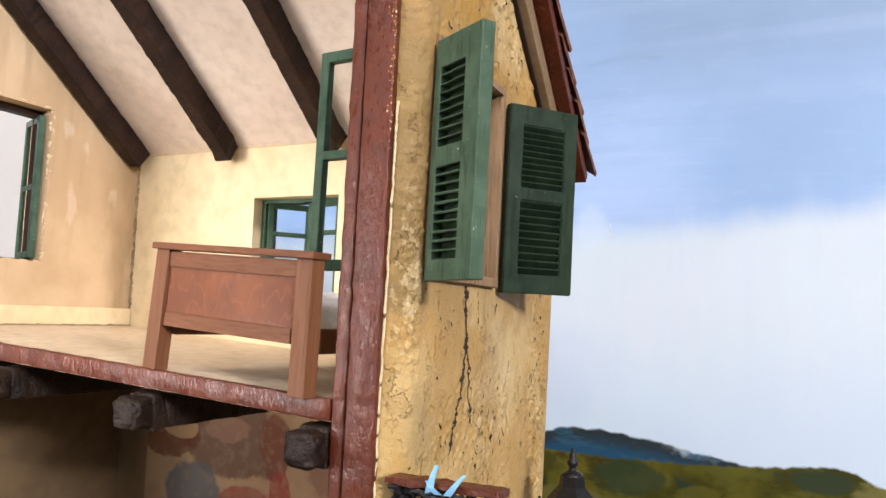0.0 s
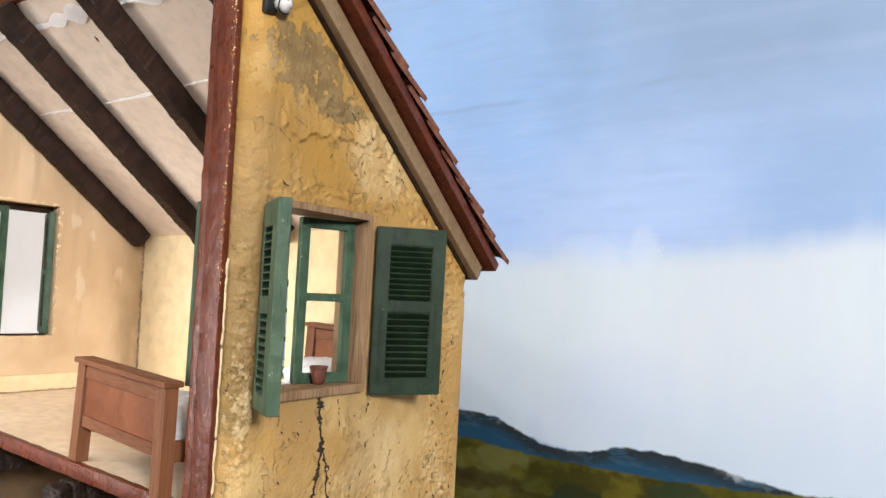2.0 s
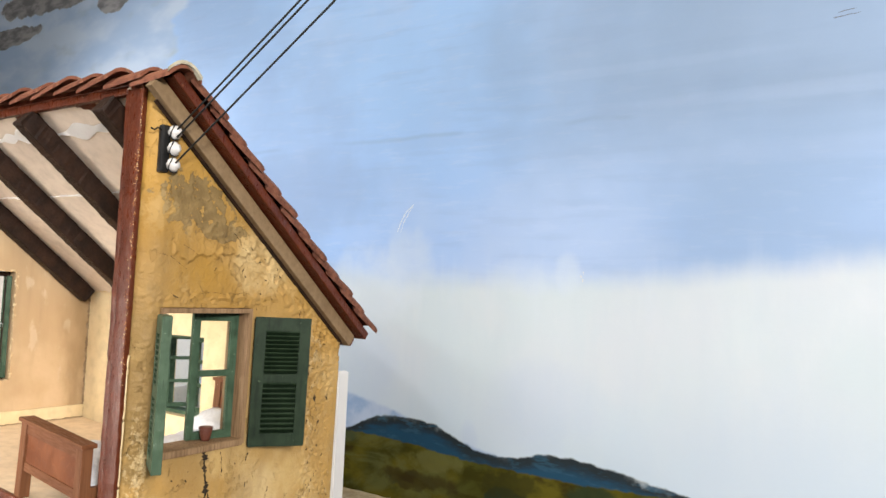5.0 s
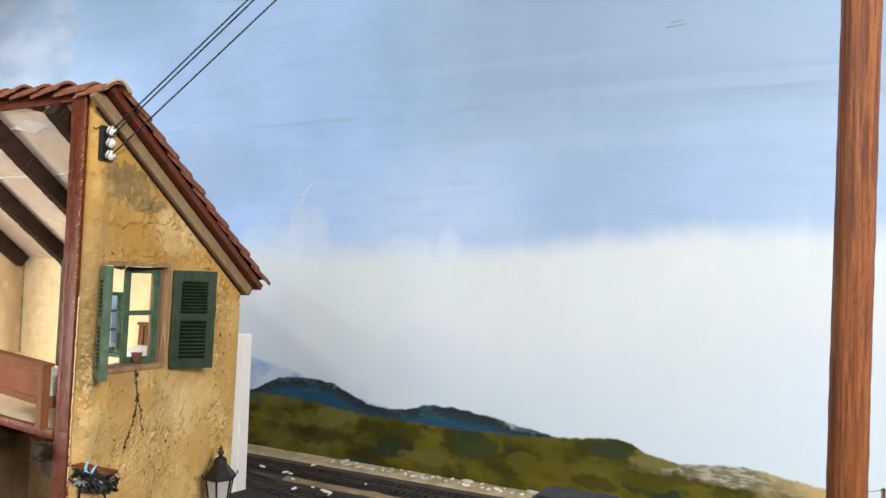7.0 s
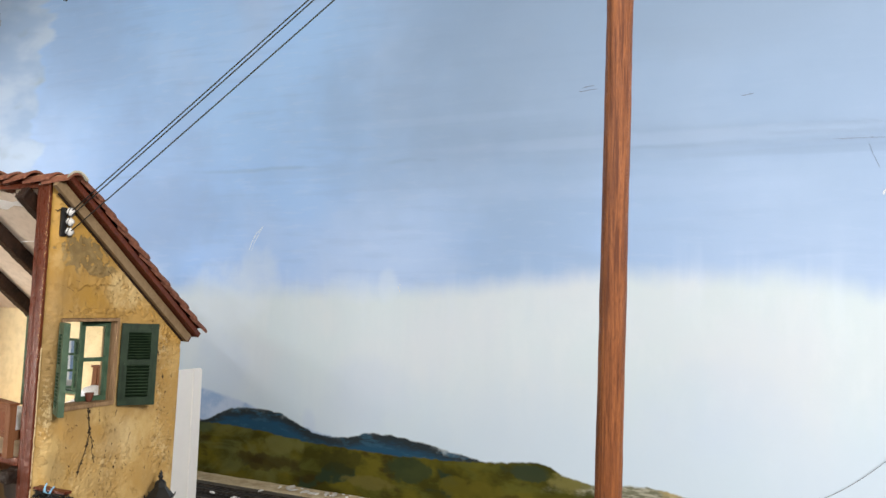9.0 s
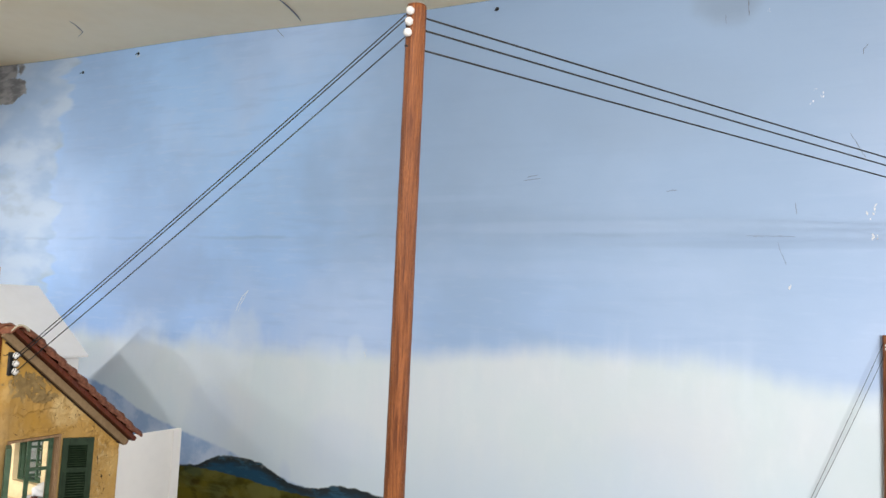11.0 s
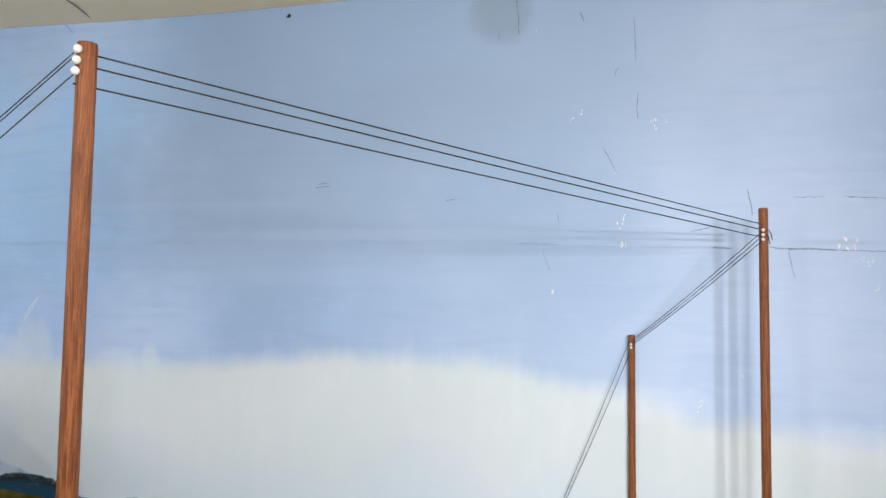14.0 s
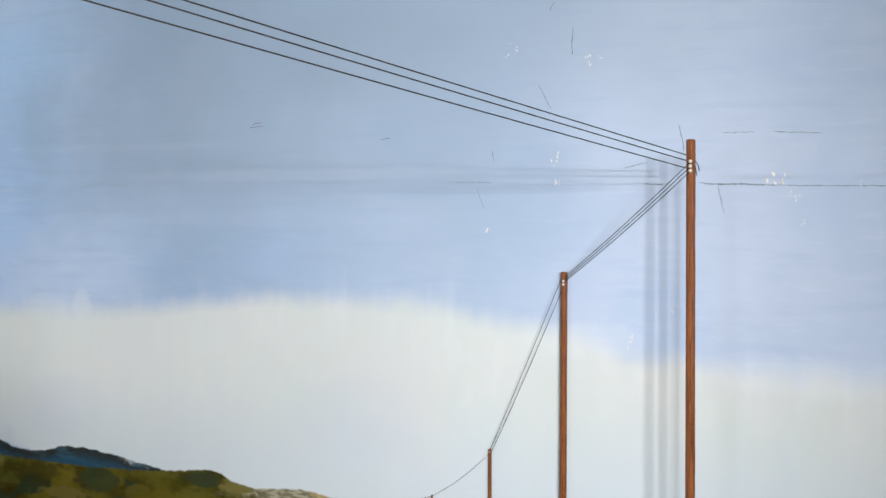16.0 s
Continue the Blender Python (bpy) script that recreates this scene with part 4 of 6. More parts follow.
tube(bm, [(-0.2034 + 0.0006 * noise.noise((k * 0.31, 5, 1)), CUT - 0.0022 + 0.0008 * noise.noise((k * 0.27, 1, 7)), 0.36 + k * 0.0032) for k in range(80)], 0.0009, 6)
house_part("plaster_lip", bm, LIP, None, "pale bare lip of the plaster at the cut", True)

# floor joists with rough ends
for jx in (-0.634, -0.504, -0.372, -0.243):
    bm = lumpy_bar((jx - 0.0095, CUT - 0.004, Z_FLOOR - 0.0355), (jx + 0.0100, Y_BACK - 0.002, Z_FLOOR - 0.0140), 60, 0.0009, 1)
    for v in bm.verts:
        if v.co.y < CUT + 0.010:
            q = v.co * 95
            v.co += Vector((noise.noise(q), noise.noise(q + Vector((4, 0, 0))), min(0, noise.noise(q + Vector((0, 4, 0)))))) * 0.0034
    joist = house_part("joist", bm, JOIST, None, "rough dark floor joist")
    bm = bmesh.new()
    bmesh.ops.create_icosphere(bm, subdivisions=4, radius=1)
    for v in bm.verts:
        p = Vector([math.copysign(abs(c) ** 0.55, c) for c in v.co])
        k = 1 + 0.16 * noise.noise(v.co * 2.3 + Vector((jx * 90, 0, 0))) + 0.10 * noise.noise(v.co * 6 + Vector((0, jx * 70, 0)))
        v.co = Vector((jx, CUT - 0.009, Z_FLOOR - 0.0255)) + Vector((p.x * 0.0104 * k, p.y * 0.0085 * k, p.z * 0.0096 * min(k, 1.06)))
    house_part("joist_end", bm, JOIST, joist, "lumpy dark joist end", True)

# roof: boarded deck, lining card, rafters, tiles
DOWN = Vector((0, 1, -SLOPE)).normalized()
UPN = Vector((0, SLOPE, 1)).normalized()
TILT_M = Matrix((Vector((1, 0, 0)), DOWN, UPN)).transposed().to_4x4()
ROOF_M = Matrix.Translation((0, 0.345, 0.853)) @ TILT_M      # x along the ridge, y down the slope, z out of it
SLANT = 0.390
deck = house_part("roof", boxed((X_LEFT - 0.035, 0.0, 0.0015), (-0.1715, SLANT - 0.012, 0.0105), 0.0012, ROOF_M), OXIDE, None, "red-brown roof deck under clay tiles")
for a, b in ((0.001, 0.0312), (0.0314, 0.1196), (0.1198, 0.3125)):
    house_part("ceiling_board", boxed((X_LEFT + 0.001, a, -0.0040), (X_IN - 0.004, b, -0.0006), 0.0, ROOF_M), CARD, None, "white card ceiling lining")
for rx in (-0.649, -0.527, -0.398, -0.262):
    bm = lumpy_bar((rx - 0.0085, 0.003, -0.026), (rx + 0.0085, 0.304, -0.0045), 80, 0.0009, 1)
    for v in bm.verts:
        end = max(0, 1 - v.co.y / 0.014, 1 - (0.304 - v.co.y) / 0.016)
        q = v.co * 130
        v.co += Vector((noise.noise(q), noise.noise(q + Vector((4, 0, 0))) * 0.8, noise.noise(q + Vector((0, 4, 0))))) * 0.0045 * end
    bmesh.ops.transform(bm, matrix=ROOF_M, verts=bm.verts)
    house_part("rafter", bm, RAFTER, None, "dark brown roof rafter")


def torn_strip(x0, x1, s, width):
    bm = bmesh.new()
    n = 26
    top, low = [], []
    for i in range(n + 1):
        x = x0 + (x1 - x0) * i / n
        w = width * (0.30 + 1.5 * abs(noise.noise((x * 30, s * 90, 2)))) * (0.35 + 0.9 * math.sin(math.pi * i / n))
        c = s + 0.002 * noise.noise((x * 25, s * 50, 4))
        top.append(bm.verts.new(ROOF_M @ Vector((x, c - w / 2, -0.0044 - 0.0008 * abs(noise.noise((x * 90, 1, 1)))))))
        low.append(bm.verts.new(ROOF_M @ Vector((x, c + w / 2, -0.0052 - 0.002 * abs(noise.noise((x * 60, 3, 1)))))))
    for i in range(n):
        bm.faces.new((top[i], top[i + 1], low[i + 1], low[i]))
    bmesh.ops.solidify(bm, geom=bm.faces[:], thickness=0.0004)
    return bm


for x0, x1, s, w in ((-0.518, -0.408, 0.033, 0.0150), (-0.388, -0.272, 0.037, 0.0170), (-0.64, -0.536, 0.031, 0.011), (-0.638, -0.537, 0.120, 0.0045), (-0.517, -0.408, 0.122, 0.0050), (-0.388, -0.272, 0.121, 0.0045)):
    house_part("torn_paper", torn_strip(x0, x1, s, w), PAPER, None, "torn white paper at a lining joint")



def smear(x, s, w, h):
    """A ragged dab of red paint on the lining card."""
    bm = bmesh.new()
    ring = []
    for k in range(26):
        a = k * math.tau / 26
        r = 0.55 + 0.75 * abs(noise.noise((math.cos(a) * 2.4 + x * 50, math.sin(a) * 2.4, s * 70)))
        ring.append(bm.verts.new(ROOF_M @ Vector((x + w * r * math.cos(a), max(0.0015, s + h * r * math.sin(a)), -0.0043))))
    bm.faces.new(ring)
    bmesh.ops.solidify(bm, geom=bm.faces[:], thickness=0.0002)
    return bm


for x, at, w, h in ((-0.305, 0.006, 0.019, 0.016), (-0.322, 0.004, 0.014, 0.010), (-0.345, 0.003, 0.012, 0.005), (-0.425, 0.006, 0.018, 0.015), (-0.44, 0.003, 0.010, 0.006), (-0.47, 0.002, 0.012, 0.004), (-0.298, 0.013, 0.005, 0.005), (-0.56, 0.003, 0.012, 0.006), (-0.452, 0.060, 0.0025, 0.004)):
    house_part("paint_smear", smear(x, at, w, h), OXIDE, None, "red oxide smear on the lining card")

house_part("barge_board", boxed((-0.1912, -0.0050, -0.0145), (-0.1825, SLANT - 0.020, -0.0005), 0.0008, ROOF_M), BARGE, None, "tan wooden barge board")
# dark strip added for the shadow gap below the barge board
house_part("shadow_strip", boxed((-0.1918, 0.0100, -0.0172), (-0.1888, SLANT - 0.030, -0.0146), 0.0, ROOF_M), RAFTER, None, "thin dark strip for the shadow under the barge board")
house_part("eave_board", boxed((X_LEFT - 0.03, SLANT - 0.022, -0.010), (-0.187, SLANT - 0.013, 0.0), 0.0008, ROOF_M), OXIDE)


def tile_mesh(width, length, rise, thick, material, lift=0.006):
    """An arched clay tile, a little narrower at its upper end."""
    bm = bmesh.new()
    n, rows = 8, 3
    grid = {}
    for r in range(rows + 1):
        for k in range(n + 1):
            u = k / n * 2 - 1
            w = width / 2 * (1 - 0.10 * (1 - r / rows))
            h = rise * (1 - u * u) + lift * r / rows
            wob = 0.0006 * noise.noise((u * 3, r, width * 100))
            for s in (0, 1):
                grid[r, k, s] = bm.verts.new((u * w, (r / rows) * length, h + wob + s * thick))
    for r in range(rows):
        for k in range(n):
            bm.faces.new([grid[a, b, 1] for a, b in ((r, k), (r, k + 1), (r + 1, k + 1), (r + 1, k))])
            bm.faces.new([grid[a, b, 0] for a, b in ((r, k), (r + 1, k), (r + 1, k + 1), (r, k + 1))])
        for k in (0, n):
            bm.faces.new((grid[r, k, 0], grid[r + 1, k, 0], grid[r + 1, k, 1], grid[r, k, 1]))
    for r in (0, rows):
        for k in range(n):
            bm.faces.new((grid[r, k, 0], grid[r, k + 1, 0], grid[r, k + 1, 1], grid[r, k, 1]))
    bmesh.ops.recalc_face_normals(bm, faces=bm.faces)
    me = bpy.data.meshes.new("roof_tile")
    bm.to_mesh(me)
    bm.free()
    me.materials.append(material)
    return me


tile_shape = tile_mesh(0.0365, 0.050, 0.0105, 0.0048, TILE)
for col in range(15):
    for row in range(11):
        ob = new("roof_tile", tile_shape)
        ob.parent = deck
        at = settled(ROOF_M @ Vector((-0.1850 - col * 0.0335 + random.uniform(-0.0012, 0.0012), row * 0.0323 + 0.010 + random.uniform(-0.003, 0.003), 0.0098)))
        ob.matrix_basis = Matrix.Translation(at) @ TILT_M @ pose(0, 0, 0, random.uniform(-1.5, 1.5), random.uniform(-2, 2), 3 + random.uniform(-2.5, 2.5))
ridge_shape = tile_mesh(0.034, 0.056, 0.0098, 0.0034, RIDGE, 0.0060)
for col in range(12):
    ob = new("ridge_tile", ridge_shape)
    ob.parent = deck
    ob.matrix_basis = pose(-0.213 - col * 0.0415 + random.uniform(-0.003, 0.003), 0.350 + random.uniform(-0.001, 0.001), 0.8480 + 0.0045 * min(1, col / 3) + random.uniform(-0.001, 0.001), random.uniform(-3, 3), random.uniform(-2, 2), -90 + random.uniform(-3, 3))
rim = new("mortar", tile_mesh(0.0346, 0.004, 0.0097, 0.0030, MORTAR, 0.0))
rim.parent = house
rim.matrix_parent_inverse = HOUSE_AT
rim.matrix_basis = pose(-0.1585, 0.350, 0.8545, 0, 0, -90)


gable_window = house_part("window", perforated([WIN_Y0 + 0.0005, WIN_Y0 + 0.005, WIN_Y1 - 0.005, WIN_Y1 - 0.0005], [WIN_Z0 + 0.0005, WIN_Z0 + 0.0055, WIN_Z1 - 0.005, WIN_Z1 - 0.0005], {(1, 1)},
                          lambda u, v, side: (X_OUT + 0.003 if side else X_IN - 0.004, u, v)), REVEAL, None, "raw wood window frame in the gable")
house_part("window_sill", boxed((X_OUT - 0.004, WIN_Y0 + 0.004, WIN_Z0 - 0.001), (X_OUT + 0.005, WIN_Y1 - 0.004, WIN_Z0 + 0.0052), 0.0008), REVEAL, gable_window)


def leaf(name, parent, hinge, turn, width, height, deep, bar, bars, material, sign=1, label=""):
    """A glazed casement leaf hinged on a vertical edge; it lies along +x or -x of its own axes."""
    vs = [0, bar]
    for b in bars:
        vs += [height * b - bar * 0.4, height * b + bar * 0.4]
    vs += [height - bar, height]
    bm = perforated([0, bar, width - bar, width], vs, {(1, 2 * k + 1) for k in range(len(bars) + 1)}, lambda u, v, side: (u, (side - 0.5) * deep, v))
    bmesh.ops.bevel(bm, geom=[e for e in bm.edges if len(e.link_faces) == 2 and e.calc_face_angle(0) > 1], offset=0.0005, segments=1, affect="EDGES")
    for v in bm.verts:
        v.co += Vector((noise.noise(v.co * 120 + Vector(hinge) * 50), noise.noise(v.co * 120 + Vector((7, 1, 1))), 0)) * 0.0004
    m = pose(*hinge, 0, 0, turn) @ Matrix.Diagonal((sign, 1, 1, 1))
    bmesh.ops.transform(bm, matrix=m, verts=bm.verts)
    ob = house_part(name, bm, material, parent, label)
    levels = [0] + list(bars) + [1]
    for lo, hi in zip(levels, levels[1:]):
        g = boxed((bar * 0.8, -0.0005, height * lo + bar * 0.4), (width - bar * 0.8, 0.0005, height * hi - bar * 0.4), 0, m)
        pane = house_part("pane", g, GLASS, ob)
        pane.visible_shadow = False
    return ob


leaf("casement", None, (X_IN - 0.004, 0.371, 0.524), 180 - 4, 0.052, 0.132, 0.006, 0.0065, (0.52,), GREEN_LEAF, 1, "sea-green casement leaf opened inward")
leaf("casement", None, (-0.2040, 0.4695, 0.5265), 252, 0.047, 0.1225, 0.006, 0.0075, (0.52,), GREEN_LEAF, 1, "sea-green casement leaf opened inward")


def shutter(hinge, turn, width, height, label, paint, slotted, sign=1):
    """A slatted shutter: stiles, three rails and two fields of slats."""
    ob = None
    deep, bar = 0.0065, 0.0115
    m = pose(*hinge, 0, 0, turn) @ Matrix.Diagonal((sign, 1, 1, 1))
    rail = ((0, 0.013), (height * 0.49, height * 0.49 + 0.009), (height - 0.014, height))
    bm = perforated([0, bar, width - bar, width], [rail[0][0], rail[0][1], rail[1][0], rail[1][1], rail[2][0], rail[2][1]], {(1, 1), (1, 3)}, lambda u, v, side: (u, (side - 0.5) * deep, v))
    bmesh.ops.bevel(bm, geom=[e for e in bm.edges if len(e.link_faces) == 2 and e.calc_face_angle(0) > 1], offset=0.0007, segments=2, affect="EDGES")
    for v in bm.verts:
        v.co += Vector((noise.noise(v.co * 90), 0, noise.noise(v.co * 90 + Vector((5, 5, 5))))) * 0.0005
    bmesh.ops.transform(bm, matrix=m, verts=bm.verts)
    ob = house_part("shutter", bm, paint, None, label)
    for (_, a), (b, _) in zip(rail, rail[1:]):
        n = 10
        for i in range(n):
            z = a + (b - a) * (i + 0.5) / n
            sm = m @ pose(width / 2, 0, z, -38 if not slotted else 22)
            s = boxed((-width / 2 + bar - 0.001, -0.0032, -0.0007), (width / 2 - bar + 0.001, 0.0032, 0.0007), 0.0, sm)
            house_part("slat", s, paint, ob)
    house_part("backing", boxed((bar - 0.001, 0.0024, 0.010), (width - bar + 0.001, 0.0031, height - 0.010), 0.0, m), paint, ob)
    return ob


def slotted_shutter(hinge, turn, width, height, label, paint):
    """A solid shutter board with two fields of routed slots cut through it."""
    m = pose(*hinge, 0, 0, turn)
    deep = 0.0085
    x0, x1 = width * 0.13, width * 0.67
    levels = [0.0]
    for a, b in ((0.085, 0.47), (0.545, 0.885)):
        n = 10 if a < 0.3 else 9
        for i in range(n):
            c = height * (a + (b - a) * (i + 0.5) / n)
            k = noise.noise((c * 300, a * 7, 2))
            levels += [c - 0.0019 - 0.0007 * k, c + 0.0019 + 0.0006 * k]
    levels.append(height)
    bm = perforated([0, x0, x1, width], levels, {(1, 2 * k + 1) for k in range(len(levels) // 2 - 1)}, lambda u, v, side: (u, (side - 0.5) * deep, v + (0.0012 * (side - 0.5) if 0 < v < height else 0)))
    bmesh.ops.bevel(bm, geom=[e for e in bm.edges if len(e.link_faces) == 2 and e.calc_face_angle(0) > 1], offset=0.0005, segments=1, affect="EDGES")
    for v in bm.verts:
        v.co += Vector((noise.noise(v.co * 120), 0, noise.noise(v.co * 120 + Vector((5, 5, 5))))) * 0.0005
    bmesh.ops.transform(bm, matrix=m, verts=bm.verts)
    ob = house_part("shutter", bm, paint, None, label)
    # the slots' inner shade is put into the backing as darker green
    back = boxed((x0 - 0.001, 0.0022, 0.006), (x1 + 0.001, 0.0032, height - 0.006), 0, m)
    house_part("backing", back, GREEN_DARK, ob)
    return ob


shutter((-0.1880, 0.4790, 0.5175), 51, 0.057, 0.129, "dark green slatted wooden shutter standing open", GREEN_DARK, False)
slotted_shutter((-0.1875, 0.3655, 0.5185), -31.0, 0.0412, 0.131, "worn light green shutter board with cut slots", GREEN_LIGHT)

# back window and end window, each with its frame and open leaves
house_part("window", perforated([BW[0] + 0.0005, BW[0] + 0.005, BW[1] - 0.005, BW[1] - 0.0005], [BW[2] + 0.0005, BW[2] + 0.005, BW[3] - 0.004, BW[3] - 0.0005], {(1, 1)},
           lambda u, v, side: (u, 0.597 + 0.018 * side, v)), GREEN_LEAF, None, "wood frame of the back window")
leaf("casement", None, (BW[0] + 0.006, 0.600, BW[2] + 0.005), 52, 0.044, 0.096, 0.005, 0.0055, (0.36, 0.68), GREEN_LEAF, 1, "sea-green back casement leaf")
leaf("casement", None, (BW[1] - 0.006, 0.600, BW[2] + 0.005), 172, 0.044, 0.096, 0.005, 0.0055, (0.36, 0.68), GREEN_LEAF, 1, "sea-green back casement leaf")
house_part("window", perforated([LW[0] + 0.0005, LW[0] + 0.002, LW[1] - 0.002, LW[1] - 0.0005], [LW[2] + 0.0005, LW[2] + 0.002, LW[3] - 0.007, LW[3] - 0.0005], {(1, 1)},
           lambda u, v, side: (-0.676 - 0.010 * side, u, v)), RAFTER, None, "dark wood frame of the end window")
leaf("casement", None, (-0.666, LW[1] - 0.006, LW[2] + 0.003), 159, 0.046, 0.136, 0.006, 0.0065, (0.5,), GREEN_LEAF, 1, "sea-green end casement leaf opened outward")
leaf("casement", None, (-0.672, LW[0] + 0.004, LW[2] + 0.004), 88, 0.034, 0.136, 0.006, 0.0065, (0.5,), GREEN_LEAF, 1, "sea-green end casement leaf")


def pit_dashes():
    """Small dark holes in the plaster: low on the wall, along its far edge and under the verge."""
    bm = bmesh.new()
    rag = random.Random(12)
    n = 0
    while n < 170:
        kind = rag.random()
        if kind < 0.55:
            y, z = rag.gauss(0.445, 0.055), rag.gauss(0.425, 0.035)
        elif kind < 0.75:
            y, z = rag.gauss(0.575, 0.022), rag.uniform(0.40, 0.63)
        elif kind < 0.92:
            y, z = rag.gauss(0.485, 0.022), rag.gauss(0.708, 0.026)
        else:
            y, z = rag.uniform(0.36, 0.60), rag.uniform(0.40, 0.80)
        if not (CUT + 0.012 < y < Y_OUT - 0.004 and 0.36 < z < under(y) - 0.02) or (WIN_Y0 - 0.006 < y < WIN_Y1 + 0.006 and WIN_Z0 - 0.004 < z < WIN_Z1 + 0.008):
            continue
        n += 1
        w, h, lean = rag.uniform(0.0003, 0.0011), rag.uniform(0.0005, 0.0034) * rag.random() ** 0.5, rag.uniform(-0.9, 0.9)
        pts = []
        for k in range(7):
            a = k * math.tau / 7
            r = rag.uniform(0.6, 1.2)
            dy, dz = w * r * math.cos(a), h * r * math.sin(a)
            py, pz = y + dy + lean * dz, z + dz
            pts.append(bm.verts.new((X_OUT + plaster_relief(py, pz) + 0.00035, py, pz)))
        bm.faces.new(pts)
    return bm


tagged(house_part("pit", pit_dashes(), CRACK, None, "small dark pits in the plaster"), kind="stuff")


def crack_ribbon(points, width):
    """Ragged dark opening in the plaster along a bent line."""
    bm = bmesh.new()
    pts = []
    for (y0, z0), (y1, z1) in zip(points, points[1:]):
        n = max(2, int(math.dist((y0, z0), (y1, z1)) / 0.0011))
        pts += [(y0 + (y1 - y0) * i / n, z0 + (z1 - z0) * i / n) for i in range(n)]
    pts.append(points[-1])
    left, right = [], []
    for i, (y, z) in enumerate(pts):
        y += 0.0016 * noise.noise((z * 210, y * 90, 1)) + 0.0010 * noise.noise((z * 700, y * 300, 2))
        w = width * max(0.22 if width > 0.003 else 0.04, 0.34 + 1.3 * noise.noise((z * 190, y * 190, 8)) + 0.9 * noise.noise((z * 620, y * 400, 5))) * min(1, (len(pts) - i) / 8)
        x = X_OUT + plaster_relief(y, z) + 0.0003
        left.append(bm.verts.new((x, y - w / 2, z)))
        right.append(bm.verts.new((x, y + w / 2, z)))
    for i in range(len(pts) - 1):
        bm.faces.new((left[i], right[i], right[i + 1], left[i + 1]))
    return bm


for pts, w in (([(0.428, 0.519), (0.430, 0.500), (0.433, 0.485), (0.431, 0.468), (0.426, 0.452), (0.419, 0.432), (0.414, 0.418)], 0.0052),
               ([(0.433, 0.482), (0.439, 0.470), (0.441, 0.452), (0.444, 0.436)], 0.0034),
               ([(0.449, 0.516), (0.451, 0.497), (0.452, 0.489)], 0.0014),
               ([(0.484, 0.510), (0.480, 0.500)], 0.0020), ([(0.515, 0.470), (0.513, 0.460)], 0.0018),
               ([(0.445, 0.728), (0.452, 0.723), (0.456, 0.716)], 0.0022),
               ([(0.360, 0.703), (0.372, 0.701), (0.384, 0.694), (0.392, 0.690)], 0.0016), ([(0.452, 0.716), (0.462, 0.712), (0.470, 0.714)], 0.0016),
               ([(0.385, 0.712), (0.397, 0.708), (0.402, 0.703)], 0.0012), ([(0.478, 0.700), (0.488, 0.703)], 0.0014),
               ([(0.375, 0.668), (0.383, 0.664), (0.394, 0.665)], 0.0016), ([(0.408, 0.668), (0.424, 0.670), (0.440, 0.668)], 0.0018), ([(0.452, 0.668), (0.466, 0.671), (0.472, 0.668)], 0.0022),
               ([(0.538, 0.640), (0.541, 0.632), (0.540, 0.625)], 0.0022), ([(0.548, 0.652), (0.551, 0.644)], 0.0020), ([(0.566, 0.600), (0.569, 0.588), (0.568, 0.578)], 0.0018),
               ([(0.580, 0.560), (0.583, 0.548)], 0.0020), ([(0.590, 0.530), (0.586, 0.520)], 0.0018), ([(0.598, 0.585), (0.600, 0.575)], 0.0014)):
    house_part("crack", crack_ribbon(pts, w * 1.7), CRACK, None, "dark crack in the plaster")

# ---- things in and on the house ----


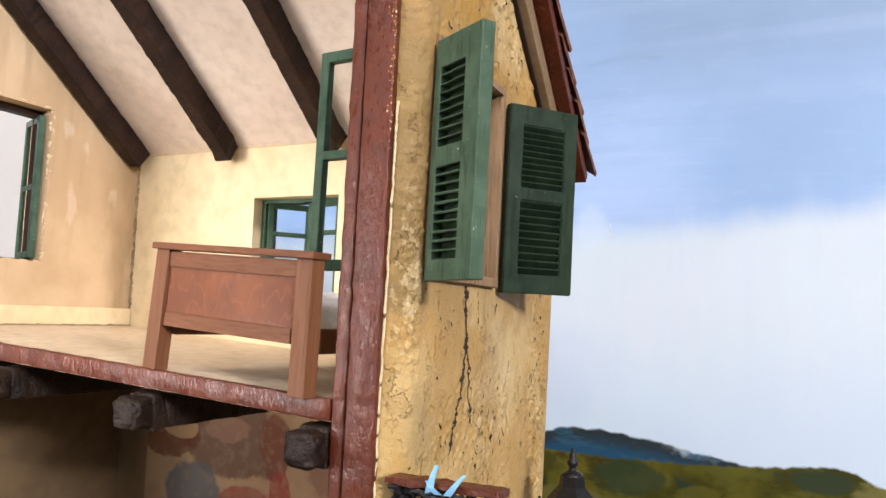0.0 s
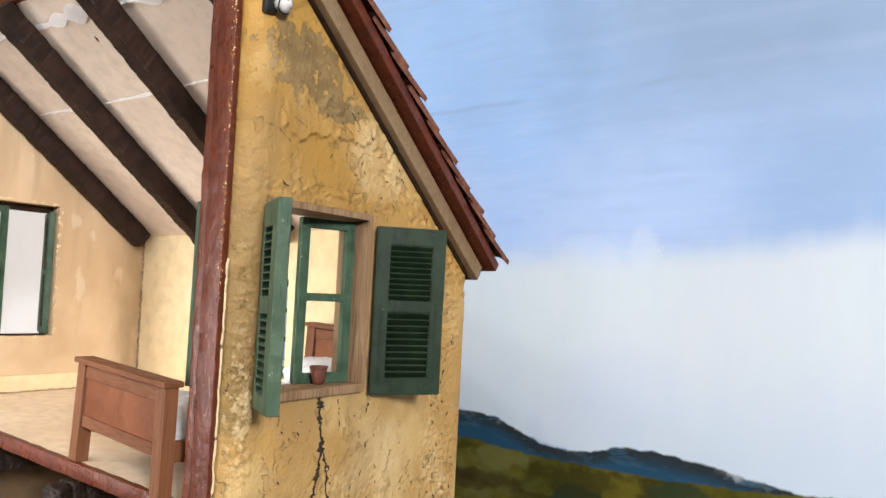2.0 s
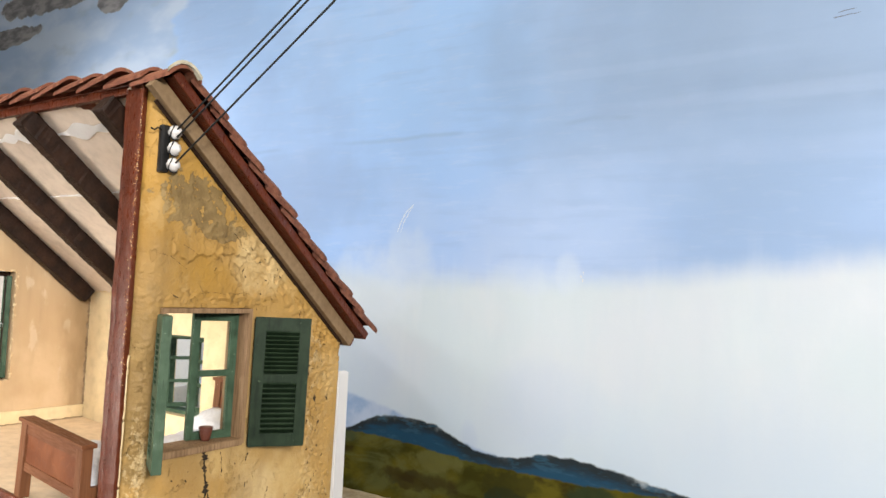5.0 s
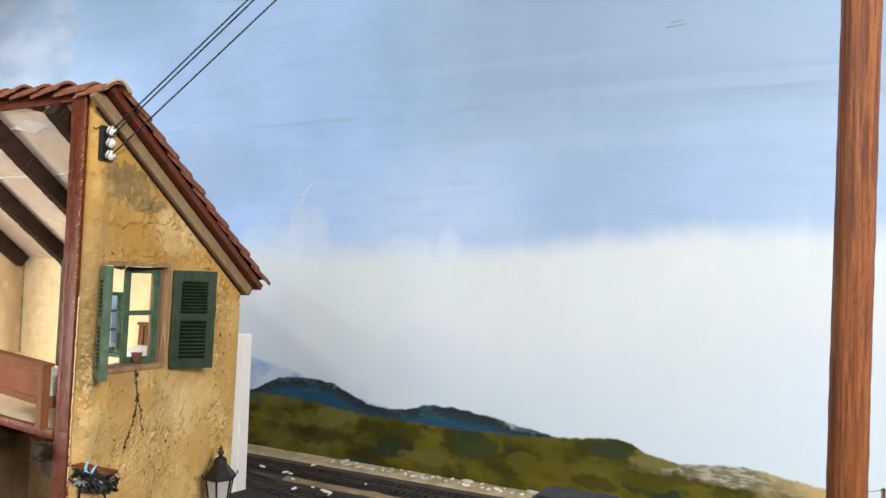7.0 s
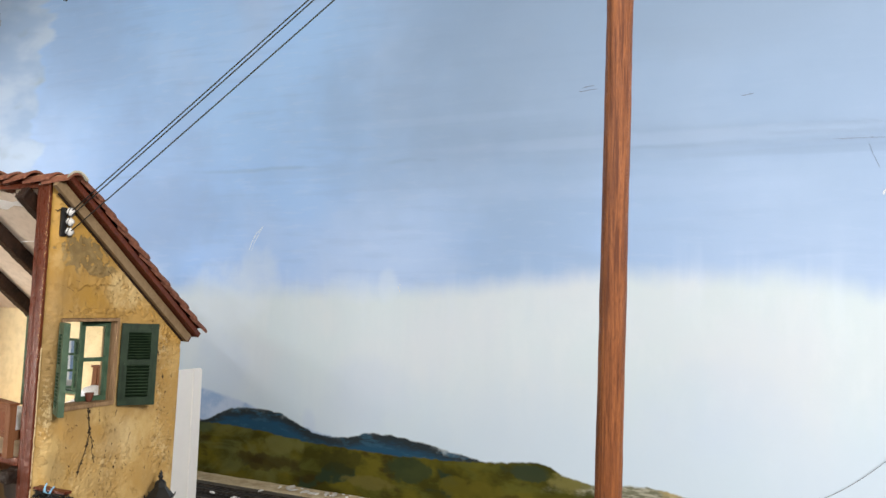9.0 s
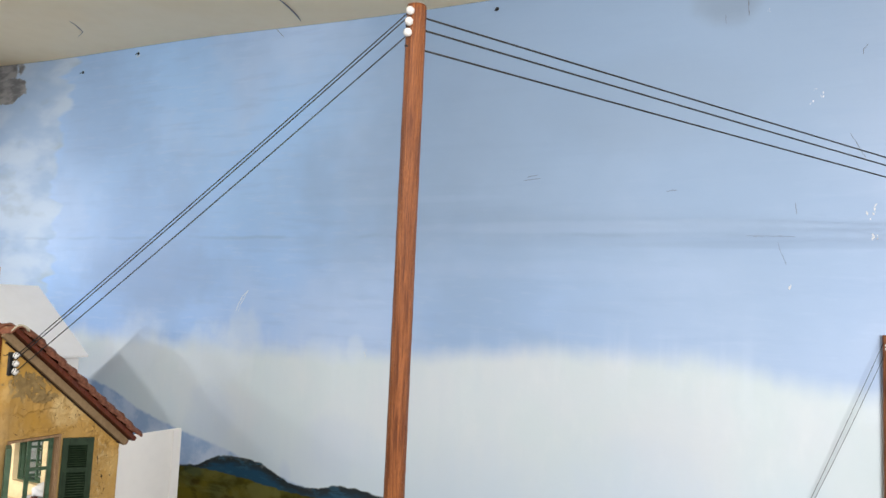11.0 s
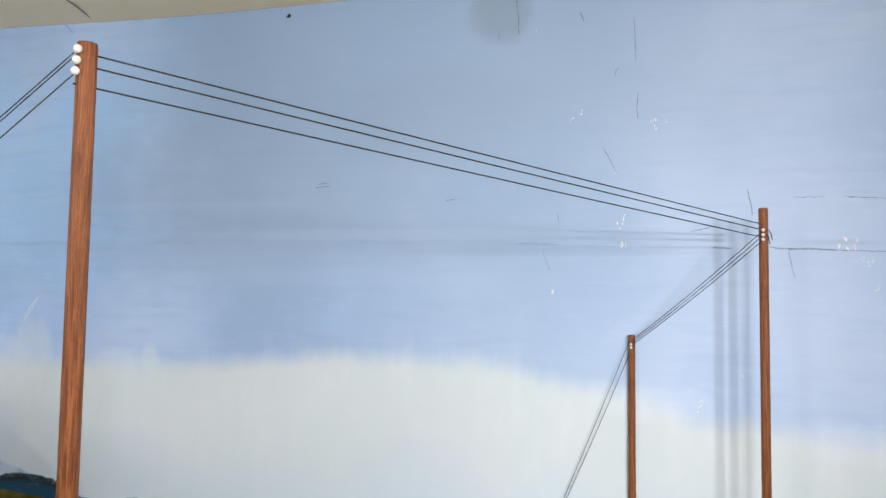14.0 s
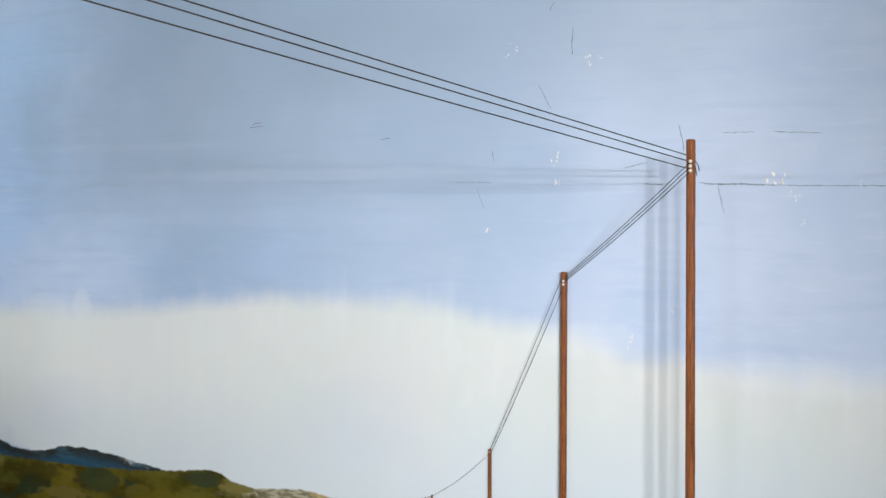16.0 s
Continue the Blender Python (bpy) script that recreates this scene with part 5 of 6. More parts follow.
def bed():
    b = thing("bed", (-0.3005, 0.45, Z_FLOOR + FALL * 0.016 + 0.0005), "red-brown wooden bed with panelled ends and grey linen", "bed")
    b.rotation_euler = (0, -math.atan(FALL), radians(-5.5))
    w = 0.0580
    # footboard leans on splayed posts; headboard stands by the back wall
    for name, y, top, lab in (("footboard", -0.105, 0.074, "veneered foot panel"), ("headboard", 0.112, 0.101, "veneered head panel")):
        bm = bmesh.new()
        slab(bm, (-w + 0.005, y - 0.0025, 0.034), (w - 0.005, y + 0.0025, top - 0.010), 0.0004)
        panel = part(name, bm, BEDPANEL, b, lab)
        for s in (-1, 1):
            bm = bmesh.new()
            slab(bm, (s * w - 0.0058, y - 0.005, 0.0), (s * w + 0.0058, y + 0.005, top), 0.0006)
            for v in bm.verts:
                v.co.x += s * 0.0025 * (1 - v.co.z / top)
            part("bed_post", bm, BEDWOOD, panel)
        part("rail", boxed((-w + 0.0061, y - 0.004, top - 0.0105), (w - 0.0061, y + 0.004, top - 0.001), 0.0005), BEDRAIL, panel)
        part("rail", boxed((-w + 0.0061, y - 0.004, 0.0275), (w - 0.0061, y + 0.004, 0.0360), 0.0005), BEDRAIL, panel)
        part("cap", boxed((-w - 0.0080, y - 0.0075, top), (w + 0.0080, y + 0.0075, top + 0.004), 0.0008), BEDRAIL, panel)
    for s in (-1, 1):
        part("side_rail", boxed((s * (w - 0.004) - 0.003, -0.0995, 0.022), (s * (w - 0.004) + 0.003, 0.1065, 0.036), 0.0005), BEDWOOD, b)
    bm = bmesh.new()
    nx, ny = 26, 40
    top, low = {}, {}
    for i in range(nx + 1):
        for j in range(ny + 1):
            u, v = i / nx * 2 - 1, j / ny
            x, y = u * (w - 0.008), -0.098 + v * 0.204
            h = 0.052 + 0.006 * noise.noise((x * 40, y * 30, 2)) + 0.004 * noise.noise((x * 110, y * 90, 4)) + (0.010 if v > 0.8 else 0)
            h -= 0.016 * abs(u) ** 6 + 0.010 * (abs(v * 2 - 1) ** 10)
            top[i, j] = bm.verts.new((x, y, h))
            low[i, j] = bm.verts.new((x, y, 0.0365))
    for i in range(nx):
        for j in range(ny):
            bm.faces.new((top[i, j], top[i + 1, j], top[i + 1, j + 1], top[i, j + 1]))
            bm.faces.new((low[i, j], low[i, j + 1], low[i + 1, j + 1], low[i + 1, j]))
    for i in range(nx):
        for j in (0, ny):
            bm.faces.new((low[i, j], low[i + 1, j], top[i + 1, j], top[i, j]))
    for j in range(ny):
        for i in (0, nx):
            bm.faces.new((low[i, j], low[i, j + 1], top[i, j + 1], top[i, j]))
    part("blanket", bm, LINEN, b, "rumpled grey-white linen", True)
    return b


bed()


def pillow():
    bm = bmesh.new()
    bmesh.ops.create_uvsphere(bm, u_segments=24, v_segments=14, radius=1)
    for v in bm.verts:
        x, y, z = v.co
        k = 1 + 0.16 * noise.noise(v.co * 3) + 0.10 * noise.noise(v.co * 8)
        sx = math.copysign(abs(x) ** 0.6, x)
        sy = math.copysign(abs(y) ** 0.6, y)
        v.co = (sx * 0.036 * k, sy * 0.020 * k, z * 0.012 * k)
    bmesh.ops.transform(bm, matrix=pose(-0.2965, 0.528, Z_FLOOR + 0.064, 22, 0, -5.5), verts=bm.verts)
    return tagged(part("pillow", bm, LINEN, None, "", True), "crumpled white pillow on the bed", "pillow")


pillow()


def flower_pot():
    p = thing("flower_pot", (-0.209, 0.4385, 0.5268), "small red clay pot on the window sill", "pot")
    part("pot", lathe(bmesh.new(), [(0.0038, 0), (0.0046, 0.002), (0.0062, 0.0095), (0.0060, 0.0125), (0.0052, 0.0125), (0.0048, 0.0105)], 18), CLAYPOT, p, "", True)
    part("rim", lathe(bmesh.new(), [(0.0061, 0.0108), (0.0068, 0.0112), (0.0068, 0.0130), (0.0060, 0.0133)], 18), CLAYPOT, p)
    return p


flower_pot()


def insulator_bracket():
    b = thing("insulator_bracket", (-0.1880, 0.3585, 0.7695), "black iron bracket with three white porcelain insulators on the gable", "insulator bracket")
    bm = bmesh.new()
    slab(bm, (-0.0035, -0.0060, 0.004), (0.0030, 0.0030, 0.0465), 0.0022)
    part("plate", bm, IRON, b)
    for k in range(3):
        z = 0.0105 + 0.0145 * k
        m = Matrix.Translation((0.0022, 0.0015, z)) @ pose(0, 0, 0, 0, 82, 30)
        prof = [(0.0030, 0), (0.0034, 0.0015), (0.0058, 0.0025), (0.0064, 0.0050), (0.0058, 0.0078), (0.0034, 0.0090), (0.0036, 0.0100), (0.0024, 0.0108)]
        ins = part("insulator", lathe(bmesh.new(), prof, 18, m=m), PORCELAIN, b, "white porcelain insulator", True)
        bm = bmesh.new()
        ring = [m @ Vector((0.0066 * math.cos(a * math.tau / 14), 0.0066 * math.sin(a * math.tau / 14), 0.0048 + 0.002 * math.sin(a * math.tau / 7))) for a in range(15)]
        part("tie_wire", tube(bm, ring, 0.0006, 5), WIRE, ins)
    bm = bmesh.new()
    tube(bm, [(0.001, -0.005, 0.041), (0.001, -0.010, 0.0425), (0.0005, -0.0125, 0.040), (-0.001, -0.0155, 0.0415)], 0.0008, 6)
    part("hook", bm, IRON, b)
    return b


insulator_bracket()


def wall_lantern():
    l = thing("wall_lantern", (-0.163, 0.549, 0.300), "black iron lantern with frosted panes on a wall bracket", "lantern")

    part("finial", lathe(bmesh.new(), [(0.0095, 0.086), (0.0098, 0.0905), (0.0060, 0.0925), (0.0036, 0.0935), (0.0032, 0.0960), (0.0052, 0.0980), (0.0050, 0.1000), (0.0024, 0.1015), (0.0036, 0.1040), (0.0020, 0.1060), (0.0005, 0.1095)], 12), IRON, l, "", True)
    part("cap", lathe(bmesh.new(), [(0.0285, 0.064), (0.0285, 0.067), (0.0170, 0.078), (0.0120, 0.0825), (0.0112, 0.0890), (0.0080, 0.0905)], 6), IRON, l, "six-sided black lantern roof")
    for k in range(6):
        a = k * math.tau / 6
        c, s = math.cos(a), math.sin(a)
        bm = bmesh.new()
        tube(bm, [(0.0275 * c, 0.0275 * s, 0.0655), (0.0300 * c, 0.0300 * s, 0.0685), (0.0305 * c, 0.0305 * s, 0.0720)], 0.0012, 6)
        part("cap_horn", bm, IRON, l)
        bm = bmesh.new()
        rod(bm, (0.0235 * c, 0.0235 * s, 0.0645), (0.0130 * c, 0.0130 * s, 0.012), 0.0016, 0.0014, 6)
        part("bar", bm, IRON, l)
        a2 = a + math.tau / 6
        q = [(0.0228 * c, 0.0228 * s, 0.064), (0.0228 * math.cos(a2), 0.0228 * math.sin(a2), 0.064), (0.0125 * math.cos(a2), 0.0125 * math.sin(a2), 0.013), (0.0125 * c, 0.0125 * s, 0.013)]
        bm = bmesh.new()
        bm.faces.new([bm.verts.new(p) for p in q])
        bmesh.ops.solidify(bm, geom=bm.faces[:], thickness=0.0008)
        part("pane", bm, FROST, l)
    part("base", lathe(bmesh.new(), [(0.004, 0.0), (0.010, 0.004), (0.0155, 0.010), (0.0155, 0.0125)], 6), IRON, l)
    bm = bmesh.new()
    tube(bm, [(0, 0, 0.002), (0, 0, -0.012), (-0.008, 0, -0.020), (-0.022, 0, -0.018), (-0.030, 0, -0.008), (-0.0325, 0, 0.010)], 0.0022, 8)
    part("bracket", bm, IRON, l)
    part("wall_plate", boxed((-0.0440, -0.006, -0.022), (-0.0315, 0.006, 0.016), 0.001), IRON, l)
    return l


lantern = wall_lantern()
lantern.scale = (0.80, 0.80, 1.0)


def wire_rack():
    """A narrow rack that stands out from the gable: board, tangled dark wire, a blue ribbon and two thin posts."""
    c = thing("wire_rack", (-0.168, 0.351, 0.0), "narrow rack of dark tangled wire under a red-brown board", "rack")
    bm = lumpy_bar((-0.0315, -0.0065, 0.4150), (0.0315, 0.0060, 0.4185), 26, 0.0009, 0)
    part("board", bm, OXIDE, c, "red-brown worn board")
    rng = random.Random(4)
    for k in range(64):
        pts, p = [], Vector((rng.uniform(-0.030, 0.028), rng.uniform(-0.0085, 0.0075), rng.uniform(0.392, 0.413)))
        for _ in range(11):
            pts.append(p.copy())
            p += Vector((rng.uniform(-0.006, 0.006), rng.uniform(-0.004, 0.004), rng.uniform(-0.005, 0.005)))
            p.x, p.y, p.z = min(0.031, max(-0.031, p.x)), min(0.0085, max(-0.0090, p.y)), min(0.4138, max(0.389 + 0.006 * abs(p.x) / 0.03, p.z))
        part("wire_coil", tube(bmesh.new(), pts, rng.uniform(0.0008, 0.0014), 6), SCUFF if k % 5 == 0 else IRON, c)
    for dx, lean, tall in ((-0.006, 0.004, 0.014), (0.004, 0.009, 0.011), (-0.001, -0.006, 0.006)):
        bm = bmesh.new()
        for j in range(5):
            h = j / 4
            wide = 0.0022 * (1 - 0.55 * h)
            y = -0.0072 - 0.0012 * math.sin(h * 3)
            for y2 in (y, y - 0.0006):
                for sx in (-1, 1):
                    bm.verts.new((dx + lean * h + sx * wide, y2, 0.4135 + tall * h))
        bm.verts.ensure_lookup_table()
        for j in range(4):
            q = [bm.verts[4 * j + i] for i in range(8)]
            for f in ((0, 1, 5, 4), (2, 6, 7, 3), (0, 4, 6, 2), (1, 3, 7, 5)):
                bm.faces.new([q[i] for i in f])
        bm.faces.new([bm.verts[i] for i in (0, 2, 3, 1)])
        bm.faces.new([bm.verts[i] for i in (16, 17, 19, 18)])
        part("ribbon", bm, BLUECLOTH, c, "light blue ribbon tip")
    for dx in (-0.024, 0.019):
        part("post", rod(bmesh.new(), (dx, -0.001, 0.0), (dx + 0.001, -0.001, 0.402), 0.0014, 0.0014, 8), IRON, c, "thin black post")
    return c


wire_rack()

# ---- telegraph line ----


def telegraph_pole(foot, top, radius, label, insulators):
    p = thing("telegraph_pole", foot, label, "telegraph pole", "telegraph poles")
    d = Vector(top) - Vector(foot)
    bm = bmesh.new()
    n, sides, rings = max(6, int(d.z / 0.007)), 22, []
    for i in range(n + 1):
        c = d * (i / n)
        r = radius * (1.04 - 0.06 * i / n)
        if i == n:
            r *= 0.97
        rings.append([bm.verts.new(c + Vector((math.cos(a), math.sin(a), 0)) * r * (1 + 0.025 * noise.noise((math.cos(a) * 1.5, math.sin(a) * 1.5, c.z * 10)) + 0.030 * noise.noise((math.cos(a) * 5, math.sin(a) * 5, c.z * 60)))) for a in (k * math.tau / sides for k in range(sides))])
    for lo, hi in zip(rings, rings[1:]):
        for k in range(sides):
            bm.faces.new((lo[k], lo[(k + 1) % sides], hi[(k + 1) % sides], hi[k]))
    bm.faces.new(rings[0][::-1])
    bm.faces.new(rings[-1])
    part("shaft", bm, POLEWOOD, p, "", True)
    for at, r in insulators:
        o = Vector(at) - Vector(foot)
        bm = bmesh.new()
        bmesh.ops.create_uvsphere(bm, u_segments=16, v_segments=10, radius=r)
        bmesh.ops.transform(bm, matrix=Matrix.Translation(o), verts=bm.verts)
        ins = part("insulator", bm, PORCELAIN, p, "round white porcelain insulator", True)
        axis = d * (o.z / d.z)
        bm = bmesh.new()
        rod(bm, axis, axis + (o - axis) * 0.95, r * 0.35, r * 0.35, 8)
        part("pin", bm, IRON, ins)
    return p


P1_TOP, P1_FOOT = Vector((0.6076, 0.3976, 1.355)), Vector((0.5887, 0.4311, 0.0))
P1_INS = [(P1_TOP + Vector((0.0002 - 0.0012 * k, -0.0178, -0.013 - 0.0155 * k)), 0.0062) for k in range(3)]
telegraph_pole(P1_FOOT, P1_TOP, 0.0143, "tall red-brown stained telegraph pole beside the house", P1_INS)
P2_TOP = Vector((1.590, 1.758, 1.2655))
P2_INS = [(P2_TOP + Vector((-0.001, -0.0145, -0.060 - 0.0125 * k)), 0.0048) for k in range(3)]
telegraph_pole((1.601, 1.758, 0.0), P2_TOP, 0.0122, "red-brown telegraph pole standing before the painted wall", P2_INS)
P3_TOP = Vector((1.233, 1.957, 0.907))
P3_INS = [(P3_TOP + Vector((-0.001, -0.012, -0.028 - 0.010 * k)), 0.0040) for k in range(2)]
telegraph_pole((1.243, 1.957, 0.0), P3_TOP, 0.0103, "thinner telegraph pole close to the painted wall", P3_INS)
P4_TOP = Vector((1.011, 1.966, 0.352))
telegraph_pole((1.018, 1.966, 0.0), P4_TOP, 0.0055, "short thin telegraph pole at the painted wall", [(P4_TOP + Vector((0, -0.006, -0.008)), 0.0020)])
far_tops = [Vector((0.826, 1.969, 0.192)), Vector((0.692, 1.969, 0.158)), Vector((0.612, 1.969, 0.142))]
for p in far_tops:
    telegraph_pole((p.x + 0.002, p.y, 0.0), p, 0.0028, "tiny far telegraph post at the painted wall", [])


def wires(name, a, b, sag, radius, label):
    a, b = Vector(a), Vector(b)
    pts = []
    for i in range(25):
        u = i / 24
        p = a.lerp(b, u)
        p.z -= sag * 4 * u * (1 - u)
        pts.append(p)
    return tagged(part(name, tube(bmesh.new(), pts, radius, 6), WIRE, None, "", True), label, "wire", "telegraph wires")


HOUSE_INS = [Vector((-0.176, 0.3610, z)) for z in (0.812, 0.805, 0.782)]
LEFT_END = [Vector((0.6025, 0.3790, z)) for z in (1.337, 1.331, 1.305)]
RIGHT_END = [Vector((0.600, 0.3825, z)) for z in (1.341, 1.323, 1.294)]
FAR_END = [Vector((1.578, 1.750, z)) for z in (1.224, 1.209, 1.189)]
for k in range(3):
    wires("telegraph_wire", HOUSE_INS[k], LEFT_END[k], 0.003, 0.00088, "thin dark telegraph wire from the gable to the pole")
    wires("telegraph_wire", RIGHT_END[k], FAR_END[k], 0.001, 0.0014, "thin dark telegraph wire between two poles")
    wires("telegraph_wire", P2_INS[k][0] + Vector((-0.003, 0.002, -0.004)), P3_TOP + Vector((0.002, -0.011, -0.016 - 0.007 * k)), 0.006, 0.0011, "thin dark telegraph wire between two poles")
for k in range(2):
    wires("telegraph_wire", P3_TOP + Vector((-0.008 + 0.004 * k, -0.008, -0.022 - 0.030 * k)), P4_TOP + Vector((0.004 * k, -0.004, -0.006 - 0.006 * k)), 0.004 + 0.004 * k, 0.0009, "thin dark telegraph wire along the wall")
wires("telegraph_wire", P4_TOP + Vector((0, -0.004, -0.012)), far_tops[0] - Vector((0, 0.003, 0.003)), 0.012, 0.0006, "thin grey telegraph wire along the wall")
wires("telegraph_wire", far_tops[0] - Vector((0, 0.003, 0.003)), far_tops[1] - Vector((0, 0.003, 0.003)), 0.004, 0.0006, "thin grey telegraph wire along the wall")
wires("telegraph_wire", far_tops[1] - Vector((0, 0.003, 0.003)), far_tops[2] - Vector((0, 0.003, 0.003)), 0.003, 0.0006, "thin grey telegraph wire along the wall")
bm = bmesh.new()
tube(bm, [P2_TOP + Vector(o) for o in ((0.004, -0.012, -0.062), (0.013, -0.010, -0.060), (0.019, -0.008, -0.070), (0.022, -0.006, -0.086))], 0.0012, 6)
tube(bm, [P2_TOP + Vector(o) for o in ((0.004, -0.012, -0.070), (0.012, -0.010, -0.076), (0.016, -0.008, -0.098))], 0.0012, 6)
tagged(part("wire_tail", bm, WIRE), "loose dark wire ends at the pole", "wire")

# ---- white card buildings behind ----


def card_house():
    h = thing("card_house", (-2.11, 1.25, 0), "plain white card house with a pitched roof", "card house")
    part("wall", boxed((-0.345, 0.02, 0.0), (0.345, 0.43, 0.645), 0.002), WHITECARD, h)
    for s in (-1, 1):
        bm = bmesh.new()
        q = [(0, 0.0, 0.935), (0, 0.45, 0.935), (s * 0.375, 0.45, 0.650), (s * 0.375, 0.0, 0.650)]
        low = [bm.verts.new(p) for p in q]
        high = [bm.verts.new((p[0], p[1], p[2] + 0.010)) for p in q]
        bm.faces.new(low)
        bm.faces.new(high[::-1])
        for k in range(4):
            bm.faces.new((low[k], low[(k + 1) % 4], high[(k + 1) % 4], high[k]))
        part("roof", bm, WHITECARD, h, "white card roof slope")
    for y in (0.030, 0.425):
        bm = bmesh.new()
        f = [bm.verts.new((x, y, z)) for x, z in ((-0.345, 0.646), (0.345, 0.646), (0, 0.925))]
        bm.faces.new(f)
        bmesh.ops.solidify(bm, geom=bm.faces[:], thickness=0.004)
        part("gable", bm, WHITECARD, h)
    c = part("chimney", boxed((-0.16, 0.20, 0.80), (-0.05, 0.30, 1.02), 0.003), PLASTER, h, "ochre chimney")
    return h


card_house()


def card_shed():
    s = thing("card_shed", (-0.95, 1.345, 0), "white card side wall with a folded edge", "card building")
    part("wall", boxed((-0.012, -0.45, 0.0), (0.0, 0.155, 0.462), 0.0015), WHITECARD, s)
    part("flap", boxed((0.0005, 0.118, 0.0), (0.004, 0.1545, 0.459), 0.0008), WHITECARD, s)
    return s


card_shed()

# sheet added outside so the end window looks out on bright white
tagged(part("window_backing", boxed((-0.26, -0.004, 0.0), (0.26, 0.004, 0.95), 0.001, pose(-1.12, 0.665, 0, 0, 0, 0)), WHITECARD), "white sheet added to make the end window bright outside", "card sheet")

# ---- railway along the wall ----


def strip(name, material, label, y0, y1, height, x0=-3.2, x1=1.6, rough=0.006, kind="structure"):
    """A low uneven bank along the wall."""
    bm = bmesh.new()
    nx, ny = 180, 9
    g = {}
    for i in range(nx + 1):
        for j in range(ny + 1):
            x = x0 + (x1 - x0) * i / nx
            v = j / ny
            e = 0.012 * noise.noise((x * 9, y0 * 7 + v, 3))
            y = y0 + (y1 - y0) * v + (e if j in (0, ny) else 0)
            y = min(y, WALL_Y - 0.001)
            h = height * min(1, 4 * v, 4 * (1 - v) if y1 < WALL_Y - 0.01 else 1) + rough * noise.noise((x * 26, y * 26, 1)) * (0 < j)
            g[i, j] = bm.verts.new((x, y, max(-0.004, h) if 0 < j < ny else -0.004 if y1 < WALL_Y - 0.01 or j == 0 else h))
    for i in range(nx):
        for j in range(ny):
            bm.faces.new((g[i, j], g[i + 1, j], g[i + 1, j + 1], g[i, j + 1]))
    return tagged(part(name, bm, material, None, "", True), label, "bank", kind=kind)


strip("embankment", SAND, "pale sandy bank at the foot of the painted hills", 1.868, WALL_Y, 0.003, rough=0.002)
strip("sand_strip", SANDDULL, "dull sandy strip between the tracks", 1.640, 1.685, 0.013, x0=-0.93, x1=1.0, rough=0.003)
strip("ballast_bed", BALLAST, "dark grey ballast under the track", 1.690, 1.808, 0.009, rough=0.003)
strip("ballast_bed", BALLAST, "dark grey ballast under the track", 1.36, 1.690, 0.009, x1=0.0, rough=0.003)


def track(x, y, z, x0, x1, gauge, turn=0):
    t = thing("railway_track", (x, y, z), "dark model railway track with two rails on sleepers", "railway track", "railway tracks", turn=turn)
    for s in (-1, 1):
        bm = bmesh.new()
        slab(bm, (x0, s * gauge / 2 - 0.0020, 0.0045), (x1, s * gauge / 2 + 0.0020, 0.0095), 0.0005)
        slab(bm, (x0, s * gauge / 2 - 0.0042, 0.0028), (x1, s * gauge / 2 + 0.0042, 0.0045))
        part("rail", bm, STEEL, t, "brown steel rail")
    shape = None
    n = int((x1 - x0) / 0.024)
    for i in range(n):
        x = x0 + 0.012 + i * 0.024
        if shape is None:
            bm = boxed((-0.0065, -gauge * 0.85, -0.002), (0.0065, gauge * 0.85, 0.0027), 0.0006)
            first = part("sleeper", bm, SLEEPER, t)
            shape = first.data
            first.location = (x, 0, 0)
        else:
            ob = new("sleeper", shape)
            ob.parent = t
            ob.location = (x, random.uniform(-0.001, 0.001), 0)
            ob.rotation_euler = (0, 0, random.uniform(-0.02, 0.02))
    return t


track(0, 1.752, 0.010, -2.6, 1.2, 0.058)
track(-1.05, 1.600, 0.010, -0.36, 0.78, 0.058, -13.7)
rng = random.Random(9)


def chip(x, y, z, sx, sy, sz):
    bm = bmesh.new()
    bmesh.ops.create_icosphere(bm, subdivisions=2, radius=1)
    for v in bm.verts:
        v.co *= 1 + 0.35 * noise.noise(v.co * 1.7 + Vector((x * 40, y * 40, 0)))
        v.co = (v.co.x * sx, v.co.y * sy, max(v.co.z, -0.4) * sz)
    bmesh.ops.transform(bm, matrix=pose(x, y, z, 0, 0, rng.uniform(0, 180)), verts=bm.verts)
    return tagged(part("chalk_chip", bm, CHALK if sx < 0.016 or y < 1.8 else GREYSTONE), "pale chalky chip lying by the track" if sx < 0.016 or y < 1.8 else "blue-grey stone at the foot of the painted hills", "stone", "chalk chips")


for x, y, sx in ((-0.936, 1.812, 0.013), (-0.954, 1.690, 0.012), (-0.930, 1.685, 0.008), (-1.06, 1.705, 0.016), (-0.885, 1.640, 0.007), (-0.817, 1.560, 0.012), (-0.735, 1.592, 0.015), (-0.715, 1.585, 0.014), (-0.700, 1.572, 0.011), (-0.67, 1.716, 0.006), (-0.78, 1.60, 0.006)):
    chip(x, y, 0.017, sx, sx * 0.45, 0.0035)
for k in range(58):
    big = rng.random() ** 2
    chip(-0.95 + 0.019 * k + rng.uniform(-0.014, 0.014), rng.uniform(1.915, 1.962), 0.005, 0.006 + 0.020 * big, 0.004 + 0.006 * big, 0.002 + 0.005 * big)


